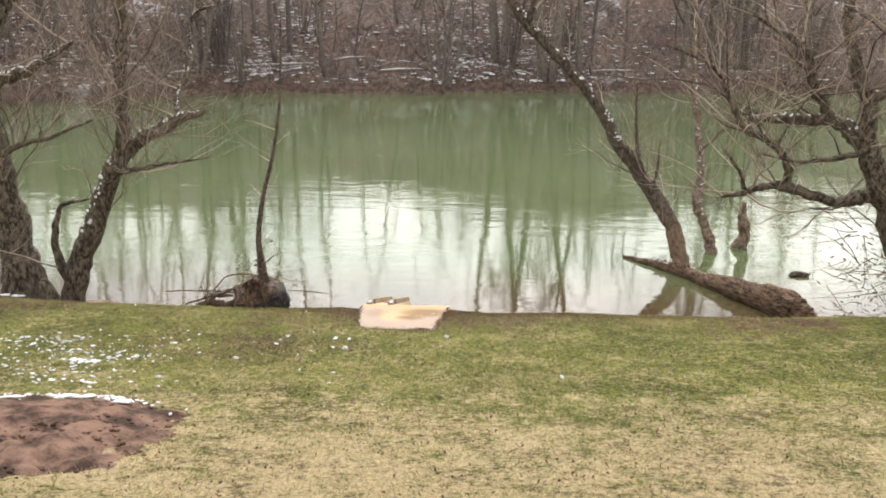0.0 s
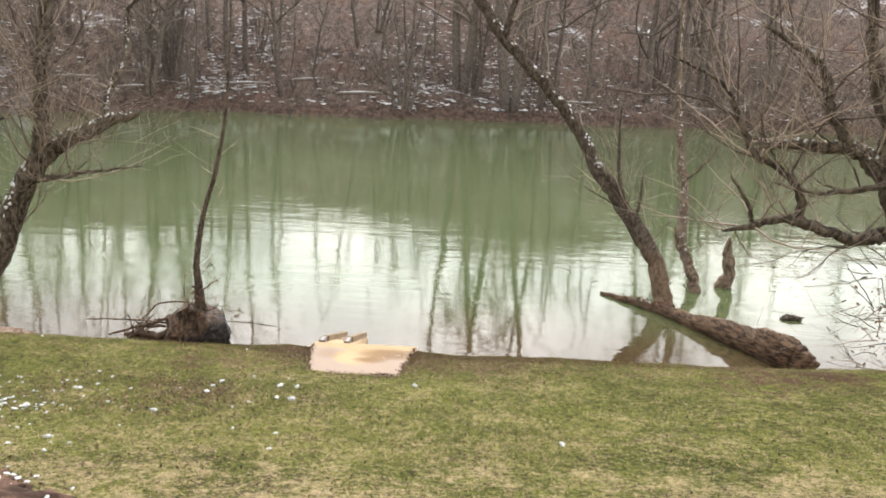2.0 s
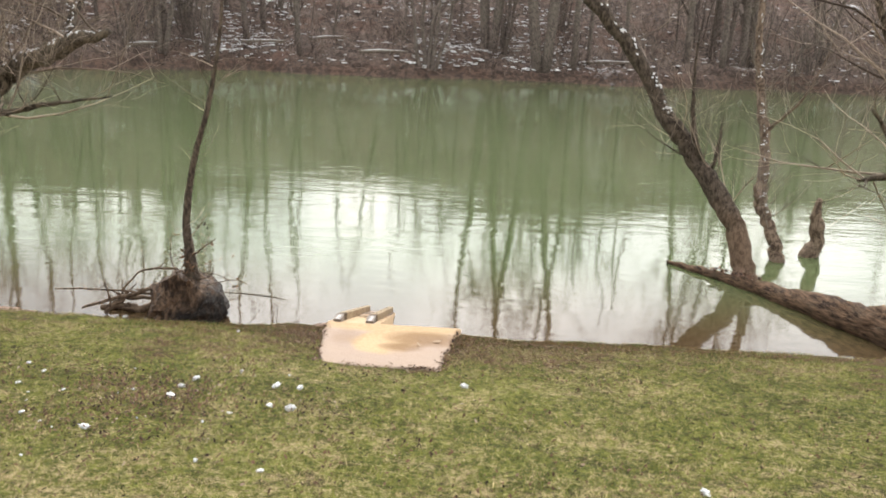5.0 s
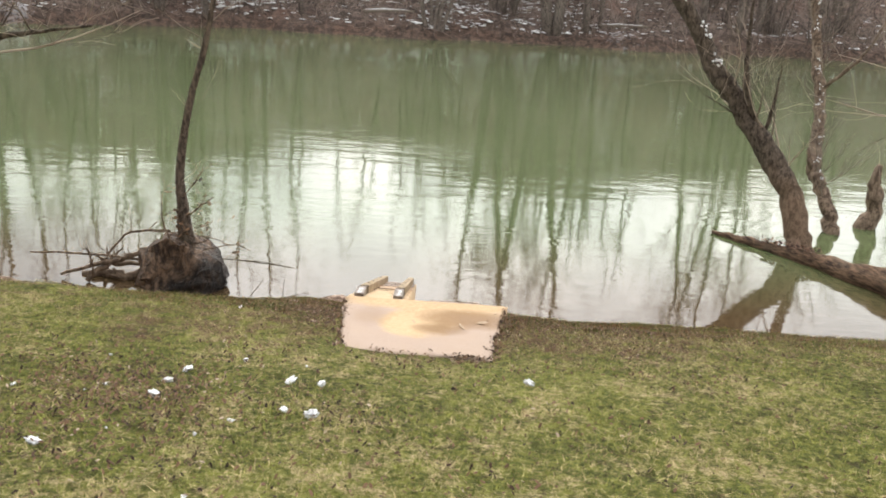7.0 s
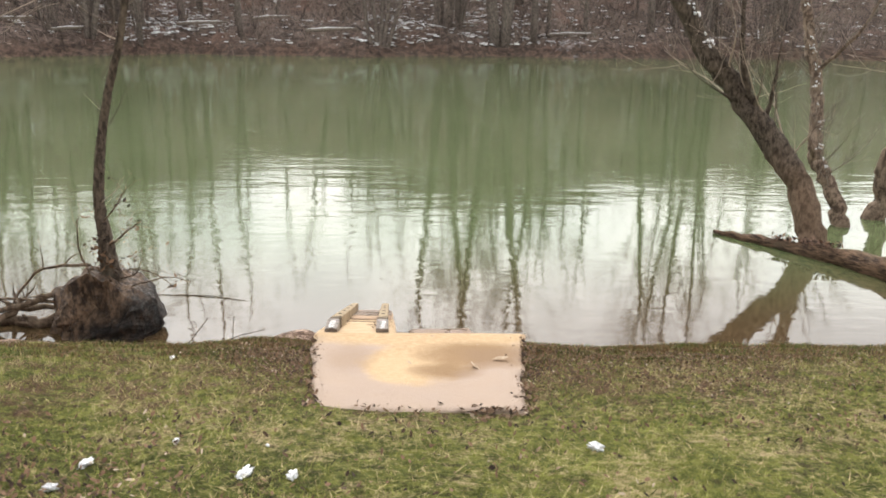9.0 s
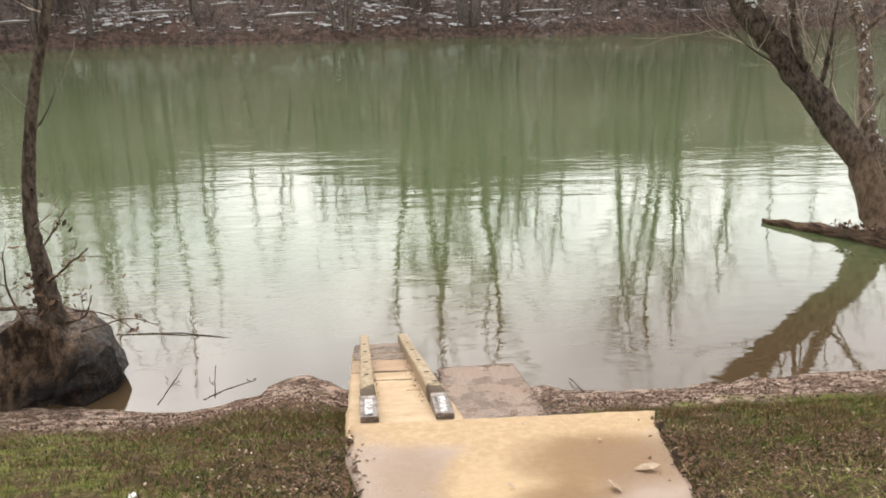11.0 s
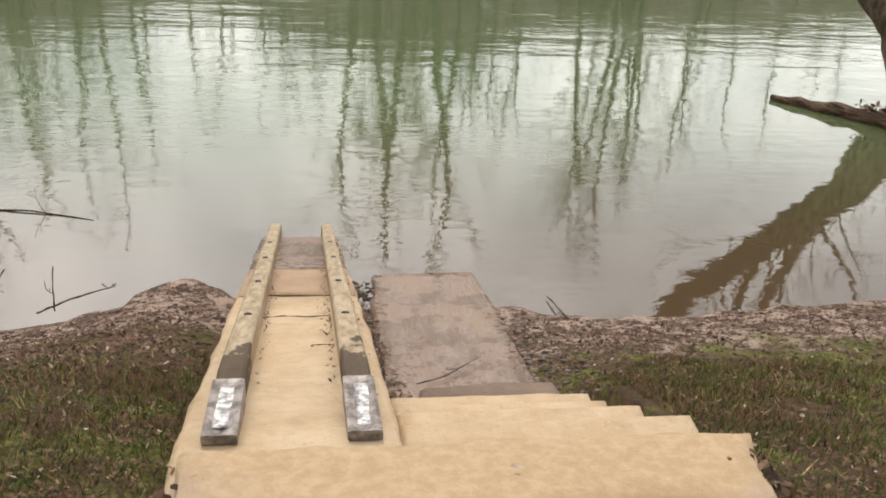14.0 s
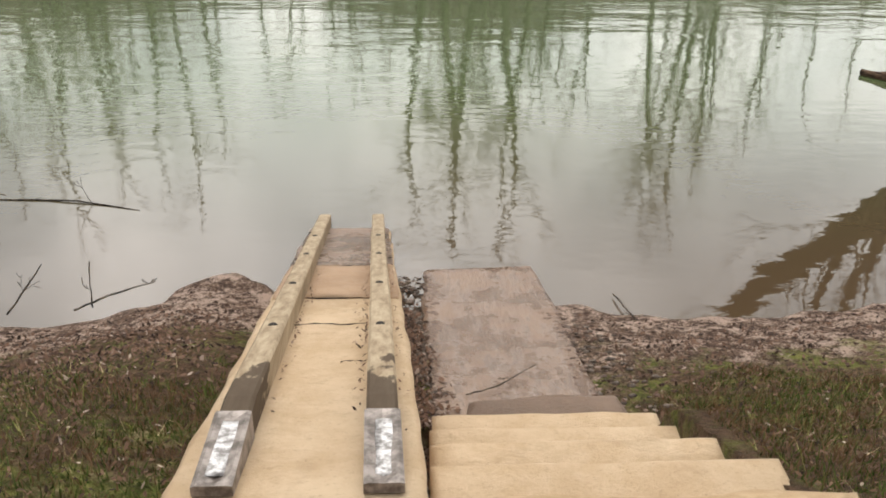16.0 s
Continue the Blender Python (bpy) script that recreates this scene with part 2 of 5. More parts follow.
M_CONC = concrete("tan_concrete", (0.53, 0.383, 0.238), (0.63, 0.48, 0.322), (0.36, 0.248, 0.145)).m
M_LAND = concrete("washed_concrete", (0.48, 0.335, 0.195), (0.57, 0.415, 0.258), (0.25, 0.155, 0.082), (0.43, 0.335, 0.275)).m
def slab_mud():
    m = Mat("muddy_slab", 0.25)
    f, g, k = m.noise(45, 6, 0.75), m.noise(3.0, 6, 0.7), m.noise(9, 4, 0.65, stretch=(2.2, 0.5, 1))
    c = m.mix(m.ramp(g, 0.38, 0.62), (0.155, 0.097, 0.064), (0.27, 0.18, 0.125))
    # pale curving lines: the sheen of running water, painted into the mud's colour
    c = m.mix(m.ramp(k, 0.5, 0.56, 0, 0.5), c, (0.33, 0.25, 0.2))
    c = m.mix(m.ramp(k, 0.57, 0.63), c, (0.2, 0.14, 0.105))
    c = m.mix(m.ramp(f, 0.55, 0.68, 0, 0.6), c, (0.09, 0.055, 0.038))
    m.colour(c)
    m.l.new(m.ramp(g, 0.4, 0.6, 0.12, 0.5), m.b.inputs["Roughness"])
    m.bump(m.math("ADD", f, m.math("MULTIPLY", k, 2.5)), 0.6, 0.01)
    return m.m


M_SLAB = slab_mud()
M_RAMP_BROWN = concrete("stained_ramp", (0.36, 0.22, 0.118), (0.44, 0.285, 0.165), (0.22, 0.14, 0.08), rough=0.5).m
M_LOW_STEP = concrete("brown_step", (0.16, 0.098, 0.06), (0.21, 0.135, 0.088), (0.09, 0.053, 0.032), rough=0.45).m


def timber():
    m = Mat("weathered_timber", 0.8)
    f = m.noise(30, 6, 0.7, stretch=(1, 0.06, 1))
    g = m.noise(2.2, 3, 0.6, stretch=(1, 0.6, 1))
    c = m.mix(m.ramp(f, 0.3, 0.7), (0.24, 0.175, 0.11), (0.45, 0.36, 0.245))
    c = m.mix(m.ramp(g, 0.58, 0.74, 0, 0.5), c, (0.22, 0.165, 0.105))
    wet = m.math("ADD", m.ramp(m.axis(1), 16.05, 16.55, 0.42, 0.0), m.math("MULTIPLY", m.noise(13, 4, 0.6, stretch=(1, 0.4, 1)), 0.9))
    c = m.mix(m.ramp(wet, 0.62, 0.68, 0, 0.9), c, (0.06, 0.04, 0.025))
    m.colour(c)
    m.bump(f, 0.5, 0.004)
    return m.m


M_TIMBER = timber()


def plain(name, a, b, scale, rough, metal=0.0, bump=0.3, dist=0.004):
    m = Mat(name, rough, metal)
    f = m.noise(scale, 5, 0.65)
    m.colour(m.mix(m.ramp(f, 0.35, 0.65), a, b))
    m.bump(f, bump, dist)
    return m.m


M_METAL = plain("worn_metal", (0.09, 0.07, 0.057), (0.31, 0.265, 0.235), 22, 0.45, 0.3)
# flaking on the shoe, with the white glare of the metal painted in
M_FLAKE_GLARE = plain("flakes_and_glare", (0.2, 0.18, 0.165), (0.78, 0.76, 0.75), 45, 0.5, 0, 0.8)
M_SNOW = plain("snow", (0.78, 0.79, 0.82), (0.88, 0.89, 0.9), 12, 0.7, 0, 0.6, 0.02)
M_DARK = plain("bolt_hole", (0.015, 0.012, 0.01), (0.03, 0.024, 0.02), 30, 0.8)


def root_material():
    m = Mat("root_plate", 0.5)
    f = m.noise(9, 7, 0.75, stretch=(1.5, 1, 0.7))
    g = m.noise(2.2, 4, 0.6)
    dry = m.mix(m.ramp(f, 0.4, 0.62), (0.03, 0.018, 0.012), (0.22, 0.145, 0.095))
    wet = m.mix(m.ramp(f, 0.42, 0.7), (0.006, 0.0045, 0.004), (0.07, 0.046, 0.033))
    low = m.math("ADD", m.math("SUBTRACT", m.axis(2), m.math("MULTIPLY", m.math("ADD", m.axis(0), 2.3), 0.75)), m.math("MULTIPLY", m.math("SUBTRACT", g, 0.5), 0.5))
    k = m.ramp(low, 0.05, 0.3)
    m.colour(m.mix(k, wet, dry))
    m.l.new(m.ramp(m.noise(21, 4, 0.7), 0.45, 0.6, 0.75, 0.3), m.b.inputs["Roughness"])
    m.b.inputs["Specular IOR Level"].default_value = 0.35
    m.bump(m.math("ADD", f, m.math("MULTIPLY", m.noise(34, 4, 0.7), 0.35)), 1.0, 0.055)
    return m.m


M_ROOT = root_material()
M_BARK_SLIM = bark("bark_slim", (0.045, 0.035, 0.028), (0.16, 0.125, 0.098), 1.5)
M_BARK_PALE = bark("bark_pale", (0.075, 0.052, 0.04), (0.3, 0.225, 0.17), 1.2)
M_DIRT = plain("bare_dirt", (0.04, 0.023, 0.016), (0.2, 0.12, 0.088), 3.5, 0.95, 0, 1.0, 0.05)


# ---- mesh helpers ----
class Buf:
    """Vertices and faces of one mesh."""

    def __init__(self):
        self.v, self.f = [], []

    def tube(self, pts, radii, sides=6, lump=0.0, cap=True):
        pts = [Vector(p) for p in pts]
        d = (pts[1] - pts[0]).normalized()
        u = d.cross(Vector((0.31, 0.17, 0.93))).normalized()
        start = len(self.v)
        for i, p in enumerate(pts):
            d = (pts[min(i + 1, len(pts) - 1)] - pts[max(i - 1, 0)]).normalized()
            u = (u - d * u.dot(d)).normalized()
            w = d.cross(u)
            for k in range(sides):
                a = 2 * math.pi * k / sides
                o = u * math.cos(a) + w * math.sin(a)
                r = radii[i]
                if lump:
                    r *= 1 + 0.5 * lump * noise.noise((p + o * r) * 2.1) + 0.5 * lump * noise.noise((p + o * r) * 7.3)
                self.v.append(p + o * r)
        for i in range(len(pts) - 1):
            for k in range(sides):
                a, b = start + i * sides + k, start + i * sides + (k + 1) % sides
                self.f.append((a, b, b + sides, a + sides))
        if cap and sides > 3:
            self.f.append(tuple(start + k for k in reversed(range(sides))))
            e = start + (len(pts) - 1) * sides
            self.f.append(tuple(e + k for k in range(sides)))

    def blob(self, c, size, seed=0, rings=6, segs=9, lump=0.35, freq=1.6):
        """A lumpy closed stone-like form."""
        c = Vector(c)
        s = len(self.v)
        off = Vector((seed * 3.7, seed * 1.9, seed * 5.1))
        for i in range(rings + 1):
            th = math.pi * i / rings
            for k in range(segs):
                a = 2 * math.pi * k / segs
                o = Vector((math.sin(th) * math.cos(a), math.sin(th) * math.sin(a), math.cos(th)))
                r = 1 + lump * noise.noise(o * freq + off) + 0.4 * lump * noise.noise(o * freq * 3 + off)
                self.v.append(c + Vector((o.x * size[0], o.y * size[1], o.z * size[2])) * r)
        for i in range(rings):
            for k in range(segs):
                a, b = s + i * segs + k, s + i * segs + (k + 1) % segs
                self.f.append((a, a + segs, b + segs, b))

    def mesh(self, name, mat, smooth=True):
        me = bpy.data.meshes.new(name)
        me.from_pydata([tuple(p) for p in self.v], [], self.f)
        if smooth:
            me.polygons.foreach_set("use_smooth", [True] * len(me.polygons))
        me.materials.append(mat)
        me.update()
        return me


def spline(pts, n):
    """n rows of a smooth curve through pts (rows of x, y, z, radius)."""
    q = np.array([pts[0], *pts, pts[-1]], float)
    out = []
    for j in range(n):
        u = j / (n - 1) * (len(pts) - 1)
        i = min(int(u), len(pts) - 2)
        f = u - i
        a, b, c, d = q[i:i + 4]
        p = 0.5 * ((2 * b) + (c - a) * f + (2 * a - 5 * b + 4 * c - d) * f ** 2 + (3 * b - a - 3 * c + d) * f ** 3)
        p[3] = b[3] + (c[3] - b[3]) * f
        out.append(p)
    return out


def part(name, buf, mat, parent, label="", smooth=True):
    """One mesh object under a thing or a part; its geometry is given in the world."""
    ob = new(name, buf.mesh(name, mat, smooth) if isinstance(buf, Buf) else buf)
    if parent is not None:
        ob.parent = parent
        ob.matrix_parent_inverse = parent.matrix_world.inverted()
    if label:
        tagged(ob, label)
    return ob


def thing(name, at, label, category, group="", kind=""):
    ob = new(name)
    ob.empty_display_size = 0.1
    ob.matrix_world = Matrix.Translation(at)
    bpy.context.view_layer.update()
    return tagged(ob, label, category, group, kind)


def solid(name, buf, mat, label, category, group="", kind="", smooth=True):
    return tagged(part(name, buf, mat, None, "", smooth), label, category, group, kind)


def branch(buf, p, d, length, r, rng, depth, up=0.15, wild=0.35, sides=4, kids=5, tips=None):
    """A wandering bare branch with side twigs."""
    n = 5 if depth else 3
    pts, rad = [Vector(p)], [r]
    d = Vector(d).normalized()
    for i in range(n):
        d = (d + Vector((rng.uniform(-wild, wild), rng.uniform(-wild, wild), rng.uniform(-wild, wild) + up * 0.5))).normalized()
        pts.append(pts[-1] + d * length / n)
        rad.append(max(r * (1 - 0.85 * (i + 1) / n), 0.002))
    buf.tube(pts, rad, sides if depth else 3, cap=False)
    if depth:
        for k in range(kids):
            f = rng.uniform(0.2, 1.0) * n
            i = min(int(f), n - 1)
            q = pts[i].lerp(pts[i + 1], f - i)
            e = (pts[i + 1] - pts[i]).normalized()
            side = Vector((rng.uniform(-1, 1), rng.uniform(-1, 1), rng.uniform(-0.5, 1.0)))
            branch(buf, q, e * 0.7 + side * 0.8, length * rng.uniform(0.3, 0.6), rad[i] * 0.55, rng, depth - 1, up, wild, 3, kids, tips)


# ---- the ground: lawn, bank, river bed and far hillside in one sheet ----
def smooth01(v, a, b):
    t = np.clip((v - a) / (b - a), 0, 1)
    return t * t * (3 - 2 * t)


def far_shore(x):
    x = np.asarray(x, float)
    y = 65.8 + 0.1 * np.clip(x, -10, 40) - 0.026 * np.clip(-10 - x, 0, 26) ** 2
    return y + 0.7 * np.sin(x * 0.35) + 0.4 * np.sin(x * 0.9 + 1)


BANK = ([0, 0.5, 1.3, 1.9, 2.4, 2.9, 3.35, 4.0, 6.0, 10.0, 40.0], [1.36, 1.22, 0.90, 0.60, 0.33, 0.16, 0.03, -0.15, -0.6, -1.5, -2.0])
HILL = ([-40, -6, -2, 0, 0.6, 1.5, 3, 8, 25, 45, 80, 200, 600], [-2, -1.6, -0.6, 0, 0.55, 0.95, 1.3, 2.1, 8.5, 17.5, 27, 33, 36])


def ground_z(x, y):
    """Height of the ground."""
    x, y = np.asarray(x, float), np.asarray(y, float)
    back = np.clip(15 - y, 0, 14)
    lawn = 1.36 + 0.13 * back + 0.0075 * back ** 2 + 0.12 * np.clip(1 - y, 0, 12) + 0.0022 * np.clip(np.abs(x - 1) - 2, 0, 8) ** 2
    shift = 0.9 * smooth01(-x, 3, 6) + 0.7 * smooth01(x, 6, 10) + 0.75 * np.exp(-((x + 0.2) / 0.45) ** 2) + 0.06 * np.sin(1.7 * x + 0.4) + 0.08 * smooth01(-x, 0, 1)
    d = (y - 15) * (1 - 0.16 * shift)
    bank = np.interp(d, *BANK) + 0.0022 * np.clip(np.abs(x - 1) - 2, 0, 8) ** 2 * np.clip(1 - d / 3, 0, 1)
    near = np.where(y < 15, lawn, bank) - 0.06 * np.exp(-((x - 1.1) / 1.0) ** 4 - ((y - 14.6) / 0.75) ** 4)
    hill = np.interp(y - far_shore(x), *HILL)
    hill = hill * (1 + (0.1 * np.sin(x * 0.045 + 0.6) + 0.07 * np.sin(x * 0.13) - 0.12 * smooth01(-x, 5, 40)) * smooth01(y, 75, 100))
    return np.where(y < 40, near, np.maximum(hill, -2))


def rough(x, y):
    n = noise.noise(Vector((x * 0.9, y * 0.9, 0))) * 0.03 + noise.noise(Vector((x * 4, y * 4, 3))) * 0.018
    if 15.2 < y < 20:
        n *= 1.6
    if y > 50:
        n = noise.noise(Vector((x * 0.25, y * 0.25, 7))) * 0.6 + noise.noise(Vector((x * 1.1, y * 1.1, 9))) * 0.25
        n *= min(1.0, max(0.0, (y - float(far_shore(x))) / 1.5))
    return n


X0, X1, Y0, Y1 = 0.38, 1.835, 14.14, 15.65      # the landing
LAND_Z, RISE, TREAD = 1.284, 0.188, 0.314
RAMP_Z = 1.272
RAMP_SLOPE = 0.325
RAMP_TURN = 0.037


def ramp_z(y):
    return RAMP_Z - RAMP_SLOPE * (y - 15.66)


def land_z(y):
    return LAND_Z + 0.105 * (Y1 - y)


def ground_top(x, y):
    """The finished ground, sunk under the concrete."""
    z = float(ground_z(x, y)) + rough(x, y)
    sh = RAMP_TURN * max(0, y - 15.6)
    side = 0.11 * max(0.0, Y1 - y)
    if X0 + 0.07 + side - sh < x < 0.88 - sh and Y0 + 0.08 < y < 19.5:
        z = min(z, (land_z(y) if y < 15.7 else ramp_z(y)) - 0.06)
    elif 0.88 - sh < x < X1 - 0.04 - side and Y0 + 0.08 < y < 17.1:
        z = min(z, land_z(min(y, Y1)) - 0.06 - max(0.0, (y - 15.5) / TREAD + 1 - 0.3) * RISE * (y > 15.55))
    if 0.85 - sh < x < 2.6 and 16.2 < y < 19.2:
        slab = float(np.interp(y, (16.86, 19.0), (0.335, 0.0))) + 0.25 * max(0.0, 16.9 - y)
        edge = 1.74 - 0.05 * max(0.0, y - 16.9)
        u = min(1.0, max(0.0, (x - edge) / 0.75))
        u = u * u * (3 - 2 * u)
        low = slab - (0.04 if 1.02 < x < edge - 0.05 else 0.006) + 0.25 * rough(x, y) * (x > edge)
        v = min(1.0, max(0.0, (y - 16.6) / 0.4)) if x > X1 - 0.04 else float(y > 16.9)
        z = min(z, z + (low - z) * (1 - u) * v)
    return z


def steps_of(*spans):
    out = []
    for a, b, n in spans:
        out += list(np.linspace(a, b, n, endpoint=False))
    return out + [spans[-1][1]]


gx = steps_of((-400, -60, 9), (-60, -20, 27), (-20, -5, 40), (-5, -1.5, 40), (-1.5, 0.2, 24), (0.2, 2.0, 62), (2.0, 4, 26), (4, 12, 54), (12, 60, 40), (60, 400, 10))
gy = steps_of((-300, -20, 6), (-20, 2, 16), (2, 13.5, 90), (13.5, 19.6, 88), (19.6, 40, 14), (40, 52, 8), (52, 80, 64), (80, 130, 28), (130, 600, 10))
gb = Buf()
gb.v = [(x, y, ground_top(x, y)) for y in gy for x in gx]
nx = len(gx)
gb.f = [(j * nx + i, j * nx + i + 1, (j + 1) * nx + i + 1, (j + 1) * nx + i) for j in range(len(gy) - 1) for i in range(nx - 1)]
solid("ground", gb, M_GROUND, "sloping winter lawn, muddy bank and wooded far hillside", "ground", kind="structure")

wb = Buf()
wx, wy = steps_of((-400, 400, 8)), steps_of((15.5, 90, 6))
wb.v = [(x, y, 0.0) for y in wy for x in wx]
wb.f = [(j * 9 + i, j * 9 + i + 1, (j + 1) * 9 + i + 1, (j + 1) * 9 + i) for j in range(6) for i in range(8)]
solid("water", wb, M_WATER, "green silty river reflecting bare trees and sky", "river", kind="structure", smooth=False)


# ---- the concrete landing, steps and boat ramp ----
def worn_box(buf, corners, top, bottom, wob=0.012, seg=0.09, bev=0.02):
    """A cast block over a four-cornered plan (counter-clockwise); top(x, y) gives its upper face; its edges are rounded and a little broken."""
    c = [Vector((*p, 0)) for p in corners]
    nu = max(2, int((c[1] - c[0]).length / seg))
    nv = max(2, int((c[3] - c[0]).length / seg))
    us = [0, bev / (c[1] - c[0]).length] + [i / nu for i in range(1, nu)] + [1 - bev / (c[1] - c[0]).length, 1]
    vs = [0, bev / (c[3] - c[0]).length] + [i / nv for i in range(1, nv)] + [1 - bev / (c[3] - c[0]).length, 1]
    s = len(buf.v)
    W = len(us)
    for j, v in enumerate(vs):
        for i, u in enumerate(us):
            p = c[0].lerp(c[1], u).lerp(c[3].lerp(c[2], u), v)
            edge = i in (0, W - 1) or j in (0, len(vs) - 1)
            p.x += wob * noise.noise(Vector((p.x * 5, p.y * 5, 1.3))) * edge
            p.y += wob * noise.noise(Vector((p.x * 5, p.y * 5, 8.3))) * edge
            z = top(p.x, p.y) + 0.004 * noise.noise(Vector((p.x * 6, p.y * 6, 4)))
            buf.v.append((p.x, p.y, z - bev * 0.8 * edge))
    for j in range(len(vs) - 1):
        for i in range(W - 1):
            a = s + j * W + i
            buf.f.append((a, a + 1, a + W + 1, a + W))
    ring = [s + i for i in range(W)] + [s + j * W + W - 1 for j in range(1, len(vs))]
    ring += [s + (len(vs) - 1) * W + i for i in range(W - 2, -1, -1)] + [s + j * W for j in range(len(vs) - 2, 0, -1)]
    low = len(buf.v)
    for r in ring:
        x, y, _ = buf.v[r]
        buf.v.append((x, y, bottom(x, y)))
    n = len(ring)
    for k in range(n):
        buf.f.append((ring[(k + 1) % n], ring[k], low + k, low + (k + 1) % n))


stair = thing("concrete_stair", (1.3, 15.6, 0.3), "tan concrete landing with worn steps down to the river", "stairs")
b = Buf()
worn_box(b, [(X0 + 0.16, Y0), (X1 - 0.16, Y0), (X1, Y1), (X0, Y1)], lambda x, y: land_z(y) - 0.03 * max(0, 14.5 - y), lambda x, y: 0.9, 0.05, 0.07, 0.02)
part("landing", b, M_LAND, stair, "sandy tan concrete landing")
for k in range(4):
    y0 = 15.60 + k * TREAD
    b = Buf()
    z = (1.118, 0.926, 0.722, 0.534)[k]
    worn_box(b, [(0.955 + 0.008 * k, y0), (X1, y0), (X1, y0 + TREAD + 0.035), (0.955 + 0.008 * k, y0 + TREAD + 0.035)], lambda x, y: z + 0.004, lambda x, y: z - 0.4, 0.018, bev=0.022)
    part("step", b, M_CONC, stair)

b = Buf()
worn_box(b, [(1.12, 16.87), (X1 - 0.03, 16.87), (X1 - 0.05, 17.25), (1.16, 17.22)], lambda x, y: 0.35, lambda x, y: 0.0, 0.03, bev=0.018)
part("low_step", b, M_LOW_STEP, stair, "lowest step, dark brown")

b = Buf()
worn_box(b, [(0.98, 16.86), (1.78, 16.86), (1.67, 19.03), (1.0, 18.98)], lambda x, y: float(np.interp(y, (16.86, 18.99, 19.2), (0.335, 0.012, 0.01))), lambda x, y: -0.4, 0.03)
solid("bottom_slab", b, M_SLAB, "mud-covered wet concrete slab sloping into the river", "slab")

ramp = thing("boat_ramp", (0.6, 17.5, 0.6), "narrow tan concrete boat ramp with timber rails", "ramp")


def rx(x, y):
    return x - RAMP_TURN * (y - 15.66)


b = Buf()
ya, yb = 15.45, 19.56
worn_box(b, [(rx(0.37, ya), ya), (rx(0.945, ya), ya), (rx(0.93, yb), yb), (rx(0.385, yb), yb)], lambda x, y: min(ramp_z(y), RAMP_Z + 0.002) + 0.003, lambda x, y: ramp_z(y) - 0.5, 0.014)
part("ramp_slab", b, M_CONC, ramp)
for name, ya, ye, mat, label in (("stain", 17.5, 18.27, M_RAMP_BROWN, "brown river stain on the ramp"), ("silt", 18.25, yb - 0.01, M_SLAB, "grey-brown wet silt on the ramp's foot")):
    b = Buf()
    worn_box(b, [(rx(0.39, ya), ya), (rx(0.925, ya), ya), (rx(0.915, ye), ye), (rx(0.395, ye), ye)], lambda x, y: ramp_z(y) + (0.008 if mat == M_RAMP_BROWN else 0.012), lambda x, y: ramp_z(y) - 0.02, 0.02, bev=0.004)
    part(name, b, mat, ramp, label)
rng = random.Random(77)
for y, x0, x1 in ((17.06, 0.5, 0.8), (17.49, 0.53, 0.82), (18.24, 0.66, 0.83), (18.55, 0.55, 0.72), (16.6, 0.72, 0.8)):
    b = Buf()
    pts = [(rx(x0 + (x1 - x0) * i / 9, y), y + rng.gauss(0, 0.008), ramp_z(y) + 0.011) for i in range(10)]
    b.tube([(p[0], p[1], ramp_z(p[1]) + 0.009) for p in pts], [rng.uniform(0.0006, 0.003) for _ in pts], 4)
    part("crack", b, M_DARK, ramp, "dark crack with scraps of leaf")


